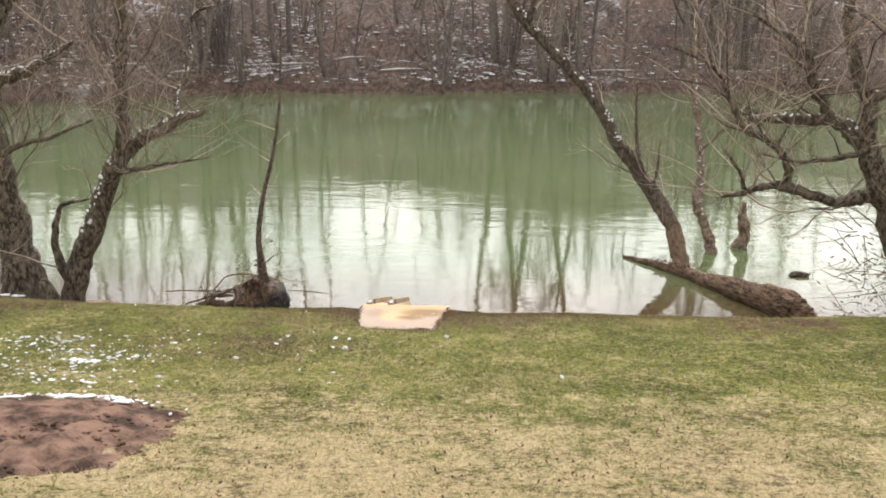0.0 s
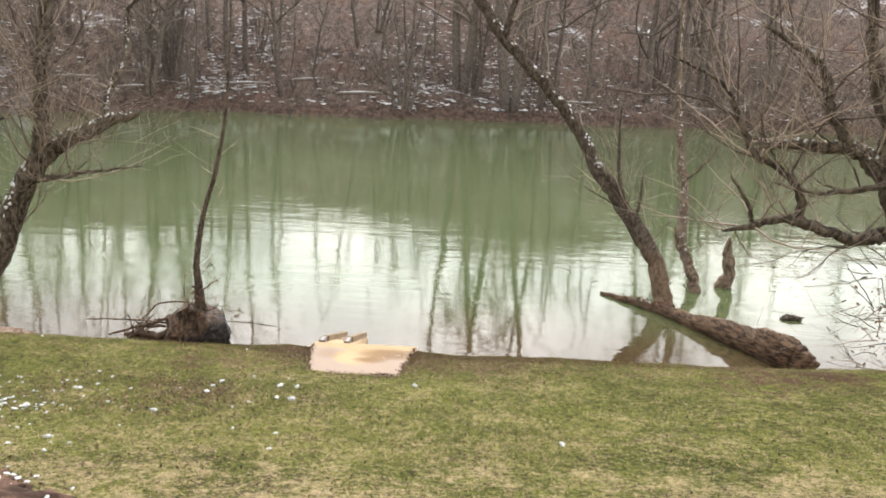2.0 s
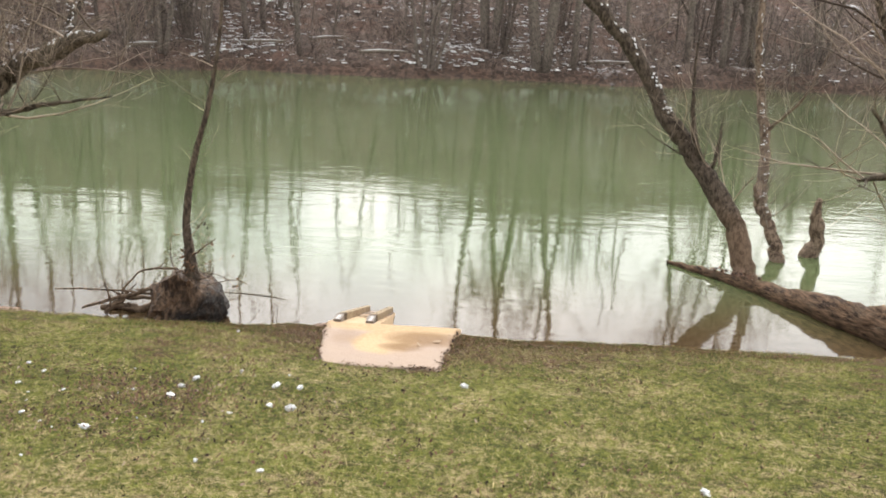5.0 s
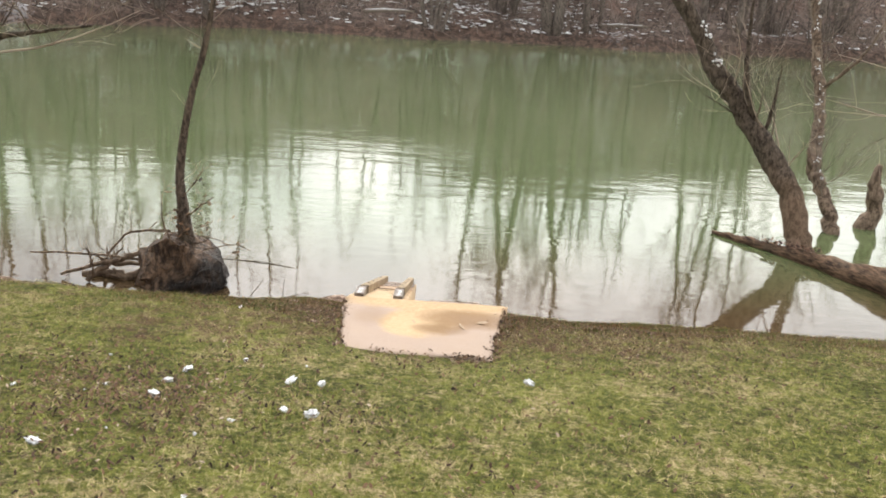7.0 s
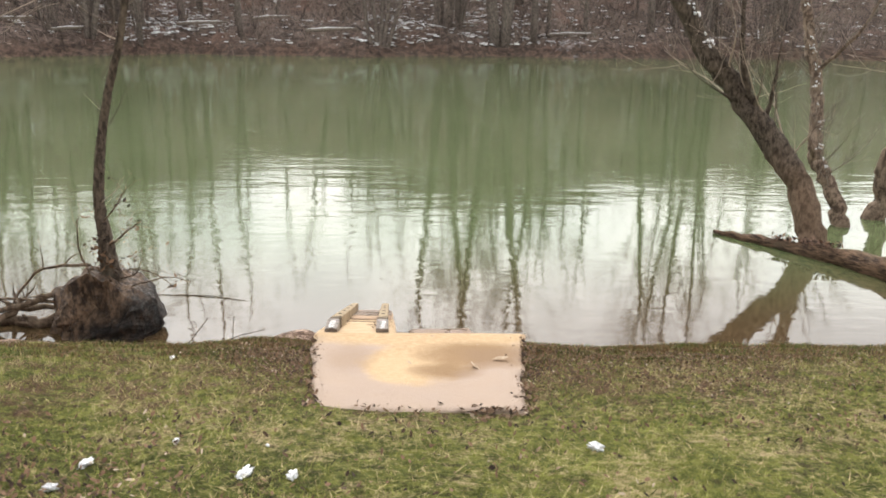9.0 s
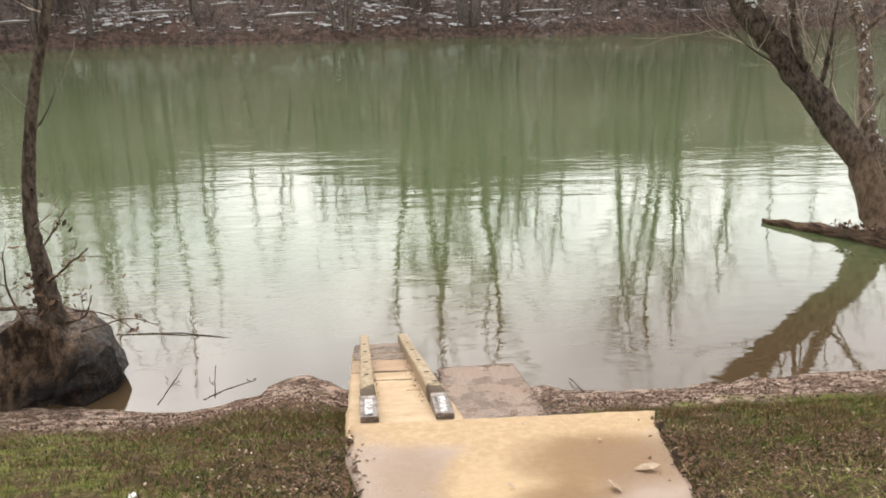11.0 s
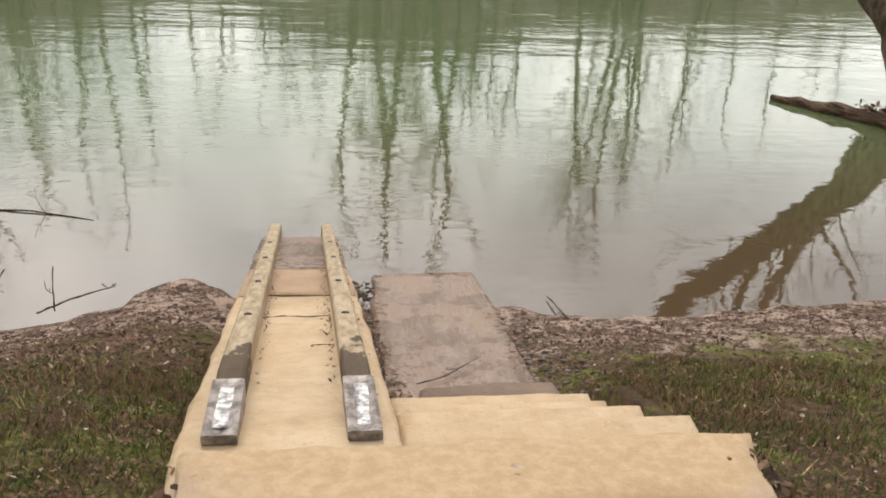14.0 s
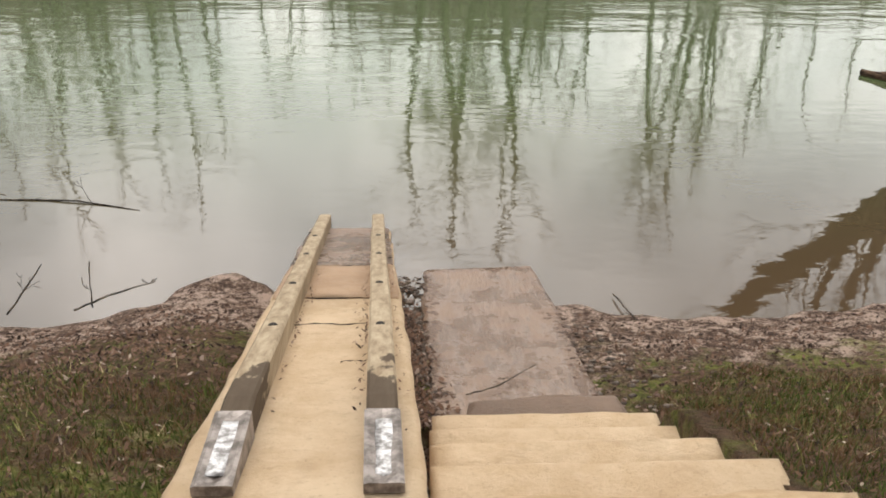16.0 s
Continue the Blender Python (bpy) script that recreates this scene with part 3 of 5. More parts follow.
def rail(xc):
    """A squared timber lying along the ramp, with a worn metal shoe on its upper end and bolt holes in its top."""
    ob = thing("timber_rail", (xc, 15.7, LAND_Z), "weathered timber rail with metal shoe bolted along the ramp", "rail", "boat ramp rails")
    w, h, y0, y1 = 0.04, 0.088, 15.68, 19.72
    b = Buf()
    n = 30
    for i in range(n + 1):
        y = y0 + (y1 - y0) * i / n
        x, z = rx(xc, y), ramp_z(y)
        hh = h * min(1, 0.22 + (y - y0) / 0.5)
        j = 0.003 * noise.noise(Vector((y * 3, xc * 9, 0)))
        bv = 0.008
        sec = [(-w, 0), (w, 0), (w, hh - bv), (w - bv, hh), (-w + bv, hh), (-w, hh - bv)]
        b.v += [(x + a + j, y, z + c + 0.004) for a, c in sec]
    for i in range(n):
        for k in range(6):
            a, c = i * 6 + k, i * 6 + (k + 1) % 6
            b.f.append((c, a, a + 6, c + 6))
    b.f += [tuple(range(6)), tuple(n * 6 + k for k in reversed(range(6)))]
    timber_part = part("beam", b, M_TIMBER, ob, smooth=False)
    b = Buf()
    n = 8
    for i in range(n + 1):
        y = y0 - 0.004 + 0.315 * i / n
        x, z = rx(xc, y), ramp_z(y)
        hh = h * min(1, 0.22 + (y - y0) / 0.5) + 0.008
        sec = [(-w - 0.004, 0.004), (w + 0.004, 0.004), (w + 0.004, hh + 0.003), (w - 0.006, hh + 0.006), (0, hh - 0.004 if 0 < i < n else hh + 0.005), (-w + 0.006, hh + 0.006), (-w - 0.004, hh + 0.003)]
        b.v += [(x + a, y, z + c) for a, c in sec]
    for i in range(n):
        for k in range(7):
            a, c = i * 7 + k, i * 7 + (k + 1) % 7
            b.f.append((c, a, a + 7, c + 7))
    b.f += [tuple(range(7)), tuple(n * 7 + k for k in reversed(range(7)))]
    part("metal_shoe", b, M_METAL, ob, "worn grey metal shoe", smooth=False)
    # thin plate carrying the flakes and the painted glare
    b = Buf()
    pa, pb = y0 + 0.035, y0 + 0.27
    worn_box(b, [(rx(xc, pa) - 0.026, pa), (rx(xc, pa) + 0.027, pa), (rx(xc, pb) + 0.022, pb), (rx(xc, pb) - 0.02, pb)], lambda x, y: ramp_z(y) + h * min(1, 0.22 + (y - y0) / 0.5) + 0.0095, lambda x, y: ramp_z(y), 0.03, 0.025, 0.004)
    part("flake_glare_patch", b, M_FLAKE_GLARE, ob, "flaked pale patch with painted white glare on the metal")
    for y in (16.78, 17.45, 18.15, 18.75):
        b = Buf()
        zz = ramp_z(y) + h + 0.004
        b.tube([(rx(xc, y), y, zz - 0.01), (rx(xc, y), y, zz + 0.0015)], [0.016, 0.016], 10)
        part("bolt_hole", b, M_DARK, ob, "dark bolt hole")
    return ob


rail(0.487)
rail(0.848)


# ---- trees ----
def limb_rows(rows, n, rng, wob=0.03):
    out = spline(rows, n)
    for i, p in enumerate(out):
        if 0 < i < n - 1:
            p[:3] += np.array([rng.uniform(-wob, wob) for _ in range(3)]) * min(1, p[3] * 12)
    return out


def snow_line(tree, rows, rng, keep=0.5, width=0.2, start=0.1):
    """Broken ridges of snow on the upper side of a limb, joined."""
    rows = rows[int(start * len(rows)):]
    bb = Buf()
    for p, q in zip(rows, rows[1:]):
        a, c = Vector(p[:3]), Vector(q[:3])
        e = (c - a).normalized()
        tilt = Vector((rng.uniform(-0.2, 0.2), -0.45, 1))
        up = (tilt - e * e.dot(tilt)).normalized()
        if rng.random() > keep:
            continue
        for q in range(rng.randint(2, 4)):
            f0 = rng.uniform(0, 0.8)
            f1 = f0 + rng.uniform(0.08, 0.3)
            off = rng.gauss(0, 0.3)
            pts = [a.lerp(c, f0 + (f1 - f0) * k / 4) + up * p[3] * (0.95 - 0.2 * off * off) + e.cross(up) * (off + rng.gauss(0, 0.1)) * p[3] for k in range(5)]
            rr = max(0.008, p[3] * width) * rng.uniform(0.35, 0.9)
            bb.tube(pts, [rr * v * rng.uniform(0.7, 1.2) for v in (0.3, 0.8, 1.0, 0.8, 0.3)], 5, 0.5)
    if bb.v:
        tagged(part("snow_ridge", bb, M_SNOW, tree, "thin broken ridges of snow"), kind="stuff")


def bare_tree(name, base, label, limbs, twig_mat, bark_mat, seed, kids=6, length=1.6, count=10, depth=2, snow=(), up=0.15, sides=10, fine=0.02, lump=0.35, wob=0.03, dense=1.4):
    """limbs: name and rows of x, y, z, radius. Twigs grow from all limbs but the trunk's lower part."""
    rng = random.Random(seed)
    tree = thing(name, base, label, "tree")
    tw = Buf()
    for k, (nm, rows, n_twigs) in enumerate(limbs):
        curve = limb_rows(rows, 6 * len(rows), rng, wob)
        bb = Buf()
        bb.tube([p[:3] for p in curve], [p[3] for p in curve], sides, lump)
        part(nm, bb, bark_mat, tree)
        if k in snow:
            snow_line(tree, curve, rng, 0.85 if nm == "limb" else 0.7, 0.3 if nm == "limb" else 0.24, 0.5 if name == "leaning_tree" else 0.3 if nm == "trunk" else 0.1)
        for q in range(int(n_twigs * dense)):
            f = rng.uniform(0.25 if nm == "trunk" else 0.1, 1.0)
            i = min(int(f * (len(curve) - 1)), len(curve) - 2)
            p = Vector(curve[i][:3])
            e = (Vector(curve[i + 1][:3]) - p).normalized()
            side = Vector((rng.uniform(-1, 1), rng.uniform(-1, 1), rng.uniform(-0.3, 1)))
            branch(tw, p, e * 0.5 + side, length * rng.uniform(0.4, 1.2), min(curve[i][3] * 0.4, fine), rng, depth, up, 0.32, 4, kids)
    tagged(part("twig_spray", tw, twig_mat, tree, "fine bare twigs"), kind="stuff")
    return tree


bare_tree("bank_tree", (-5.95, 18.2, 0.3), "leaning bare bank tree with snow-dusted forked limbs", [
    ("trunk", [(-6.02, 18.2, 0.1, 0.27), (-5.72, 18.2, 1.1, 0.22), (-5.32, 18.2, 2.0, 0.2), (-4.72, 18.2, 3.25, 0.17), (-4.2, 18.25, 3.65, 0.14), (-3.6, 18.3, 3.95, 0.12), (-2.98, 18.3, 4.18, 0.04)], 10),
    ("limb", [(-4.75, 18.2, 3.2, 0.15), (-4.58, 18.2, 3.75, 0.13), (-4.54, 18.3, 4.9, 0.12), (-4.45, 18.4, 6.2, 0.1), (-4.3, 18.6, 8.5, 0.04)], 16),
    ("limb", [(-3.55, 18.35, 3.95, 0.075), (-3.68, 18.9, 4.45, 0.065), (-3.52, 19.3, 5.08, 0.055), (-3.5, 19.5, 5.9, 0.04), (-3.0, 19.5, 6.1, 0.015)], 6),
    ("limb", [(-4.75, 18.2, 3.0, 0.06), (-4.2, 17.9, 3.1, 0.04), (-3.6, 17.7, 3.25, 0.03), (-2.7, 17.6, 3.4, 0.01)], 7),
    ("limb", [(-5.85, 18.1, 0.6, 0.1), (-6.08, 18.0, 1.5, 0.085), (-5.9, 18.0, 2.3, 0.05), (-5.5, 18.0, 2.44, 0.025), (-5.2, 18.1, 2.5, 0.01)], 2),
], M_TWIG, M_BARK, 3, kids=7, length=2.1, depth=2, snow=(0, 2), up=0.1)

bare_tree("bank_tree", (-6.9, 18.0, 0.5), "thick dark bank tree with spreading bare crown", [
    ("trunk", [(-6.75, 18.0, 0.2, 0.5), (-6.85, 18.0, 1.2, 0.36), (-6.95, 18.0, 2.2, 0.31), (-7.05, 18.0, 3.3, 0.27), (-7.15, 18.0, 4.5, 0.24), (-6.9, 18.0, 5.4, 0.2), (-6.4, 18.1, 6.6, 0.13), (-6.0, 18.2, 8.6, 0.05)], 14),
    ("limb", [(-6.95, 17.9, 3.35, 0.07), (-6.3, 17.8, 3.6, 0.05), (-5.7, 17.7, 3.75, 0.04), (-4.8, 17.6, 4.1, 0.015)], 8),
    ("limb", [(-7.05, 18.0, 4.2, 0.16), (-6.7, 17.8, 4.75, 0.13), (-6.0, 17.6, 4.95, 0.09), (-5.0, 17.5, 5.5, 0.03)], 12),
    ("limb", [(-7.1, 18.0, 4.6, 0.16), (-7.7, 17.9, 5.5, 0.1), (-8.2, 17.8, 7.0, 0.04)], 10),
    ("limb", [(-6.5, 18.1, 6.2, 0.1), (-5.6, 18.0, 6.5, 0.06), (-4.6, 17.8, 6.8, 0.02)], 10),
], M_TWIG, M_BARK, 5, kids=6, length=2.3, depth=2, snow=(2,), up=0.1)

bare_tree("sapling", (-2.3, 19.0, 0.5), "slender leafless sapling growing from an upturned root plate", [
    ("trunk", [(-2.22, 19, 0.5, 0.12), (-2.24, 19, 0.75, 0.1), (-2.27, 19, 1.05, 0.08), (-2.29, 19, 1.4, 0.06), (-2.26, 19, 1.75, 0.055), (-2.18, 19, 2.2, 0.048), (-2.07, 19, 2.65, 0.043), (-1.94, 19, 3.05, 0.04), (-1.82, 19, 3.6, 0.033), (-1.69, 19, 4.45, 0.026), (-1.6, 19, 6.0, 0.01)], 9),
], M_TWIG, M_BARK_SLIM, 8, kids=4, length=0.8, depth=1, up=0.3, fine=0.009, lump=0.12, wob=0.008)

bare_tree("leaning_tree", (7.04, 22.5, 0.0), "tall leaning tree with snow along its trunk", [
    ("trunk", [(7.14, 22.5, -0.3, 0.24), (7.1, 22.6, 0.15, 0.215), (6.87, 22.9, 0.9, 0.195), (6.53, 23.25, 1.5, 0.185), (6.06, 23.6, 2.17, 0.18), (5.54, 23.85, 2.87, 0.165), (4.79, 24.2, 4.1, 0.14), (3.41, 24.6, 5.55, 0.14), (2.5, 24.9, 6.8, 0.12), (1.2, 25.3, 9.0, 0.05)], 14),
    ("limb", [(6.3, 23.4, 1.9, 0.06), (6.03, 23.4, 2.62, 0.045), (5.93, 23.4, 3.6, 0.03), (5.9, 23.3, 4.3, 0.01)], 2),
    ("limb", [(6.42, 23.35, 1.7, 0.045), (6.5, 23.35, 2.3, 0.03), (6.53, 23.3, 3.0, 0.01)], 1),
    ("limb", [(3.3, 24.6, 5.7, 0.09), (3.6, 24.4, 7.0, 0.06), (3.7, 24.3, 9.0, 0.02)], 8),
], M_TWIG, M_FLOOD, 11, kids=6, length=2.0, depth=2, snow=(0,), up=0.15)

bare_tree("bank_tree", (8.05, 23.7, 0.0), "slim crooked tree standing in the river's edge", [
    ("trunk", [(8.22, 23.85, -0.3, 0.16), (8.12, 23.85, -0.05, 0.145), (8.02, 24.0, 0.44, 0.125), (7.88, 24.3, 0.85, 0.13), (7.83, 24.5, 1.1, 0.125), (7.93, 24.85, 1.65, 0.115), (7.89, 25.2, 2.6, 0.11), (7.85, 25.5, 3.3, 0.095), (7.75, 25.7, 4.2, 0.08), (7.6, 26.0, 7.5, 0.03)], 14),
    ("limb", [(7.86, 24.4, 1.0, 0.055), (7.68, 24.4, 1.2, 0.05), (7.66, 24.45, 1.45, 0.02)], 0),
    ("limb", [(7.9, 25.1, 2.4, 0.04), (8.5, 24.8, 3.2, 0.025), (8.9, 24.7, 4.3, 0.01)], 4),
], M_TWIG_PALE, M_BARK_PALE, 14, kids=5, length=1.2, depth=2, snow=(0,), up=0.2, fine=0.012)

bare_tree("overhanging_tree", (10.2, 17.0, 0.6), "dark spreading tree reaching bare limbs over the river", [
    ("trunk", [(10.35, 17.0, 0.2, 0.42), (10.0, 17.0, 1.1, 0.3), (9.68, 17.0, 1.85, 0.25), (9.38, 17.0, 2.6, 0.23), (9.05, 17.0, 3.35, 0.2), (8.85, 17.1, 3.85, 0.17), (8.82, 17.2, 4.6, 0.14), (8.5, 17.3, 5.4, 0.11), (8.2, 17.4, 7.5, 0.05)], 12),
    ("limb", [(9.15, 17, 2.98, 0.13), (8.75, 17, 2.9, 0.11), (8.35, 17, 2.87, 0.1), (7.68, 17, 3.06, 0.09), (7.31, 17, 3.12, 0.075), (6.87, 17, 3.0, 0.055), (6.42, 17, 2.9, 0.02)], 12),
    ("limb", [(8.95, 17.1, 3.7, 0.15), (8.6, 17.2, 4.05, 0.14), (8.3, 17.3, 4.2, 0.11), (7.65, 17.3, 4.24, 0.09), (7.02, 17.3, 4.22, 0.06), (6.7, 17.3, 4.38, 0.02)], 12),
    ("limb", [(8.3, 17.3, 4.2, 0.1), (7.96, 17.3, 4.75, 0.085), (7.76, 17.3, 5.35, 0.07), (7.2, 17.3, 5.75, 0.045), (6.74, 17.3, 6.0, 0.015)], 14),
    ("limb", [(7.55, 17, 3.12, 0.07), (7.53, 17, 3.55, 0.07), (7.13, 17, 3.92, 0.06), (6.76, 17, 4.1, 0.055), (6.47, 17, 4.64, 0.045), (6.12, 17, 5.14, 0.035), (5.3, 17, 5.5, 0.01)], 14),
    ("limb", [(8.82, 17.2, 4.5, 0.09), (9.2, 17.1, 4.9, 0.08), (9.0, 17.0, 5.6, 0.05), (8.7, 16.9, 6.6, 0.02)], 12),
    ("limb", [(9.3, 17.0, 2.8, 0.12), (9.9, 17.0, 3.6, 0.1), (10.4, 17.0, 4.9, 0.07), (10.6, 17, 6.5, 0.03)], 14),
    ("limb", [(8.9, 17.0, 3.75, 0.06), (8.3, 16.8, 3.65, 0.05), (7.6, 16.7, 3.6, 0.03), (6.9, 16.6, 3.75, 0.01)], 8),
    ("limb", [(6.87, 17, 3.0, 0.04), (6.75, 17, 3.35, 0.035), (6.45, 17, 3.75, 0.015)], 3),
], M_TWIG, M_BARK, 17, kids=5, length=2.2, depth=2, snow=(2,), up=0.08)

# the fallen log and its snag
lg = thing("fallen_log", (7.6, 20.8, 0.1), "large weathered driftwood log lying half in the river", "log")
rng = random.Random(4)
b = Buf()
rows = limb_rows([(5.8, 23.3, 0.03, 0.035), (6.3, 22.7, 0.04, 0.085), (7.0, 21.75, 0.07, 0.135), (7.6, 20.75, 0.12, 0.2), (8.15, 19.75, 0.19, 0.28), (8.5, 19.2, 0.2, 0.31), (8.73, 18.85, 0.18, 0.23), (8.92, 18.65, 0.15, 0.08)], 44, rng, 0.02)
b.tube([p[:3] for p in rows], [p[3] for p in rows], 22, 0.55)
part("trunk", b, M_LOG, lg)
sg = thing("dead_snag", (9.0, 24.5, 0.0), "split grey snag rising from the shallow water", "stump")
b = Buf()
rows = limb_rows([(8.9, 24.4, -0.4, 0.26), (8.95, 24.4, 0.03, 0.19), (9.06, 24.4, 0.3, 0.14), (9.0, 24.4, 0.65, 0.14), (8.95, 24.4, 0.92, 0.11), (9.0, 24.4, 1.22, 0.05)], 20, rng, 0.015)
b.tube([p[:3] for p in rows], [p[3] for p in rows], 12, 0.45)
part("stem", b, M_BARK_PALE, sg)

# a tilted block of roots and earth, its face turned to the lawn
b = Buf()
rim = [(-2.87, -0.3), (-2.86, 0.0), (-2.85, 0.28), (-2.72, 0.57), (-2.44, 0.67), (-2.15, 0.62), (-1.98, 0.48), (-1.76, 0.3), (-1.68, 0.17), (-1.76, -0.05), (-1.84, -0.3)]
rim = [(p[0] + (q[0] - p[0]) * k / 5, p[1] + (q[1] - p[1]) * k / 5) for p, q in zip(rim, rim[1:] + rim[:1]) for k in range(5)]
for y, sc in ((18.6, 0.25), (18.58, 0.5), (18.6, 0.72), (18.66, 0.88), (18.85, 0.99), (19.1, 1.0), (19.35, 0.8), (19.45, 0.3)):
    for x, z in rim:
        p = Vector((-2.35 + (x + 2.35) * sc, y + 0.25 * (z - 0.1) * (y < 19), 0.12 + (z - 0.12) * sc))
        q = p * 4.0
        p += Vector((noise.noise(q), noise.noise(q + Vector((9, 0, 0))), noise.noise(q + Vector((0, 9, 0))))) * 0.13
        b.v.append(p + Vector((noise.noise(p * 9) * 0.03, abs(noise.noise(p * 7)) * 0.12, noise.noise(p * 10) * 0.03)))
n = len(rim)
b.f = [(j * n + (k + 1) % n, j * n + k, (j + 1) * n + k, (j + 1) * n + (k + 1) % n) for j in range(7) for k in range(n)]
b.f += [tuple(range(n)), tuple(reversed(range(7 * n, 8 * n)))]
solid("root_plate", b, M_ROOT, "dark muddy upturned root plate at the water's edge", "root plate", smooth=False)


# ---- far bank woods ----
def far_tree(at, seed, height, trunk_r, lean=0.1, forks=1, crown=0):
    rng = random.Random(seed)
    tree = thing("far_tree", at, "tall bare winter tree on the far river bank", "tree", "far bank trees")
    at = Vector(at)
    tw = Buf()
    for f in range(forks):
        dx, dy = rng.uniform(-lean, lean) + (f - (forks - 1) / 2) * 0.16, rng.uniform(-lean, lean) * 0.5
        rows = []
        for i in range(6):
            u = i / 5
            rows.append((at.x + (f - (forks - 1) / 2) * trunk_r * 1.2 + dx * height * u + rng.uniform(-0.045, 0.045) * height * u, at.y + dy * height * u, at.z - 0.5 + height * u, trunk_r * (1 - 0.88 * u)))
        curve = spline(rows, 14)
        bb = Buf()
        bb.tube([p[:3] for p in curve], [p[3] for p in curve], 7, 0.2)
        part("trunk", bb, M_FAR, tree)
        for k in range(int(16 / forks) + 4):
            u = rng.uniform(0.2, 0.98)
            i = min(int(u * 13), 12)
            a = rng.uniform(0, 6.28)
            branch(tw, curve[i][:3], (math.cos(a), math.sin(a), rng.uniform(0.3, 1.2)), height * rng.uniform(0.12, 0.3) * (1.15 - 0.5 * u), max(0.02, curve[i][3] * 0.45), rng, 2, 0.2, 0.3, 4, 5)
        for k in range(crown):
            u = rng.uniform(0.42, 0.97)
            i = min(int(u * 13), 12)
            a = rng.uniform(0, 6.28)
            branch(tw, curve[i][:3], (0.8 * math.cos(a), 0.8 * math.sin(a), rng.uniform(0.5, 1.3)), height * rng.uniform(0.2, 0.34) * (1.25 - 0.6 * u), max(0.09, curve[i][3] * 0.55), rng, 3, 0.15, 0.3, 4, 4)
    tagged(part("branch_spray", tw, M_FAR_TWIG, tree, "bare branches"), kind="stuff")
    return tree


def far_spot(x, d):
    y = float(far_shore(x)) + d
    return (x, y, ground_top(x, y))


models = [far_tree(far_spot(6.2, 1.2), 1, 27, 0.42, 0.03, 2, 5), far_tree(far_spot(-1.6, 1.2), 2, 8.5, 0.17, 0.14, 5), far_tree(far_spot(19, 2.5), 3, 25, 0.26, 0.03),
          far_tree(far_spot(-10.5, 3), 4, 18, 0.22, 0.08), far_tree(far_spot(-19, 2), 5, 20, 0.2, 0.08, 2), far_tree(far_spot(12, 4), 6, 16, 0.2, 0.1), far_tree(far_spot(-15, 6), 7, 21, 0.26, 0.05)]
for x, d, seed, tall in ((20.8, 3.0, 31, 26), (16.6, 3.5, 33, 23)):
    far_tree(far_spot(x, d), seed, tall, 0.3, 0.04, 1, 7)
rng = random.Random(21)
for k in range(150):
    mdl = models[rng.choice((2, 3, 4, 5, 6, 3, 5, 6))]
    d = rng.choice((rng.uniform(2, 12), rng.uniform(8, 35), rng.uniform(25, 60), rng.uniform(30, 75)))
    at = far_spot(rng.uniform(-48, 60) * (1 + d / 80), d)
    if at[0] > 9 and d > 8 and k % 4:
        continue
    s = rng.uniform(0.35, 0.8) if d < 20 else rng.uniform(0.5, 0.95)
    copy_thing(mdl, Matrix.Translation(at) @ Matrix.Rotation(rng.gauss(0, 0.1), 4, "Y") @ Matrix.Rotation(rng.uniform(0, 6.28), 4, "Z") @ Matrix.Scale(s, 4))
for k in range(18):
    x = rng.uniform(-46, -9) if k < 13 else rng.uniform(14, 40)
    copy_thing(models[(2, 3, 4, 6)[k % 4]], Matrix.Translation(far_spot(x, rng.uniform(4, 20))) @ Matrix.Rotation(rng.uniform(0, 6.28), 4, "Z") @ Matrix.Scale(rng.uniform(0.85, 1.15), 4))

b = Buf()
for k in range(5000):
    d = abs(rng.gauss(0, 1)) * 14 + 0.6
    x = rng.uniform(-45, 50) * (1 + d / 90)
    p = Vector(far_spot(x, d))
    a = Vector((rng.uniform(-0.7, 0.7), rng.uniform(-0.7, 0.7), 1)) * rng.uniform(0.6, 3.2)
    r = rng.uniform(0.006, 0.02)
    c = p + a * 0.5 + Vector((rng.uniform(-0.2, 0.2), 0, 0.1))
    b.tube([p, c, p + a], [r, r * 0.7, r * 0.3], 3, cap=False)
    if k % 2:
        b.tube([c, c + Vector((rng.uniform(-0.8, 0.8), rng.uniform(-0.5, 0.5), rng.uniform(0.2, 0.9)))], [r * 0.6, r * 0.3], 3, cap=False)
for k in range(1900):
    d = abs(rng.gauss(0, 1)) * 10 + 0.3
    x = rng.uniform(-40, 44) * (1 + d / 90)
    branch(b, far_spot(x, d), (rng.uniform(-1, 1), rng.uniform(-1, 1), rng.uniform(0.2, 1.2)), rng.uniform(1.0, 3.4), rng.uniform(0.012, 0.03), rng, 1, 0.0, 0.5, 3, 5)
solid("far_brush", b, M_BRUSH, "tangled leafless brush covering the far bank", "brush", kind="stuff")

for k in range(26):
    copy_thing(models[1], Matrix.Translation(far_spot(rng.uniform(-38, 45), rng.uniform(0.6, 14))) @ Matrix.Rotation(rng.uniform(0, 6.28), 4, "Z") @ Matrix.Scale(rng.uniform(0.3, 0.8), 4))


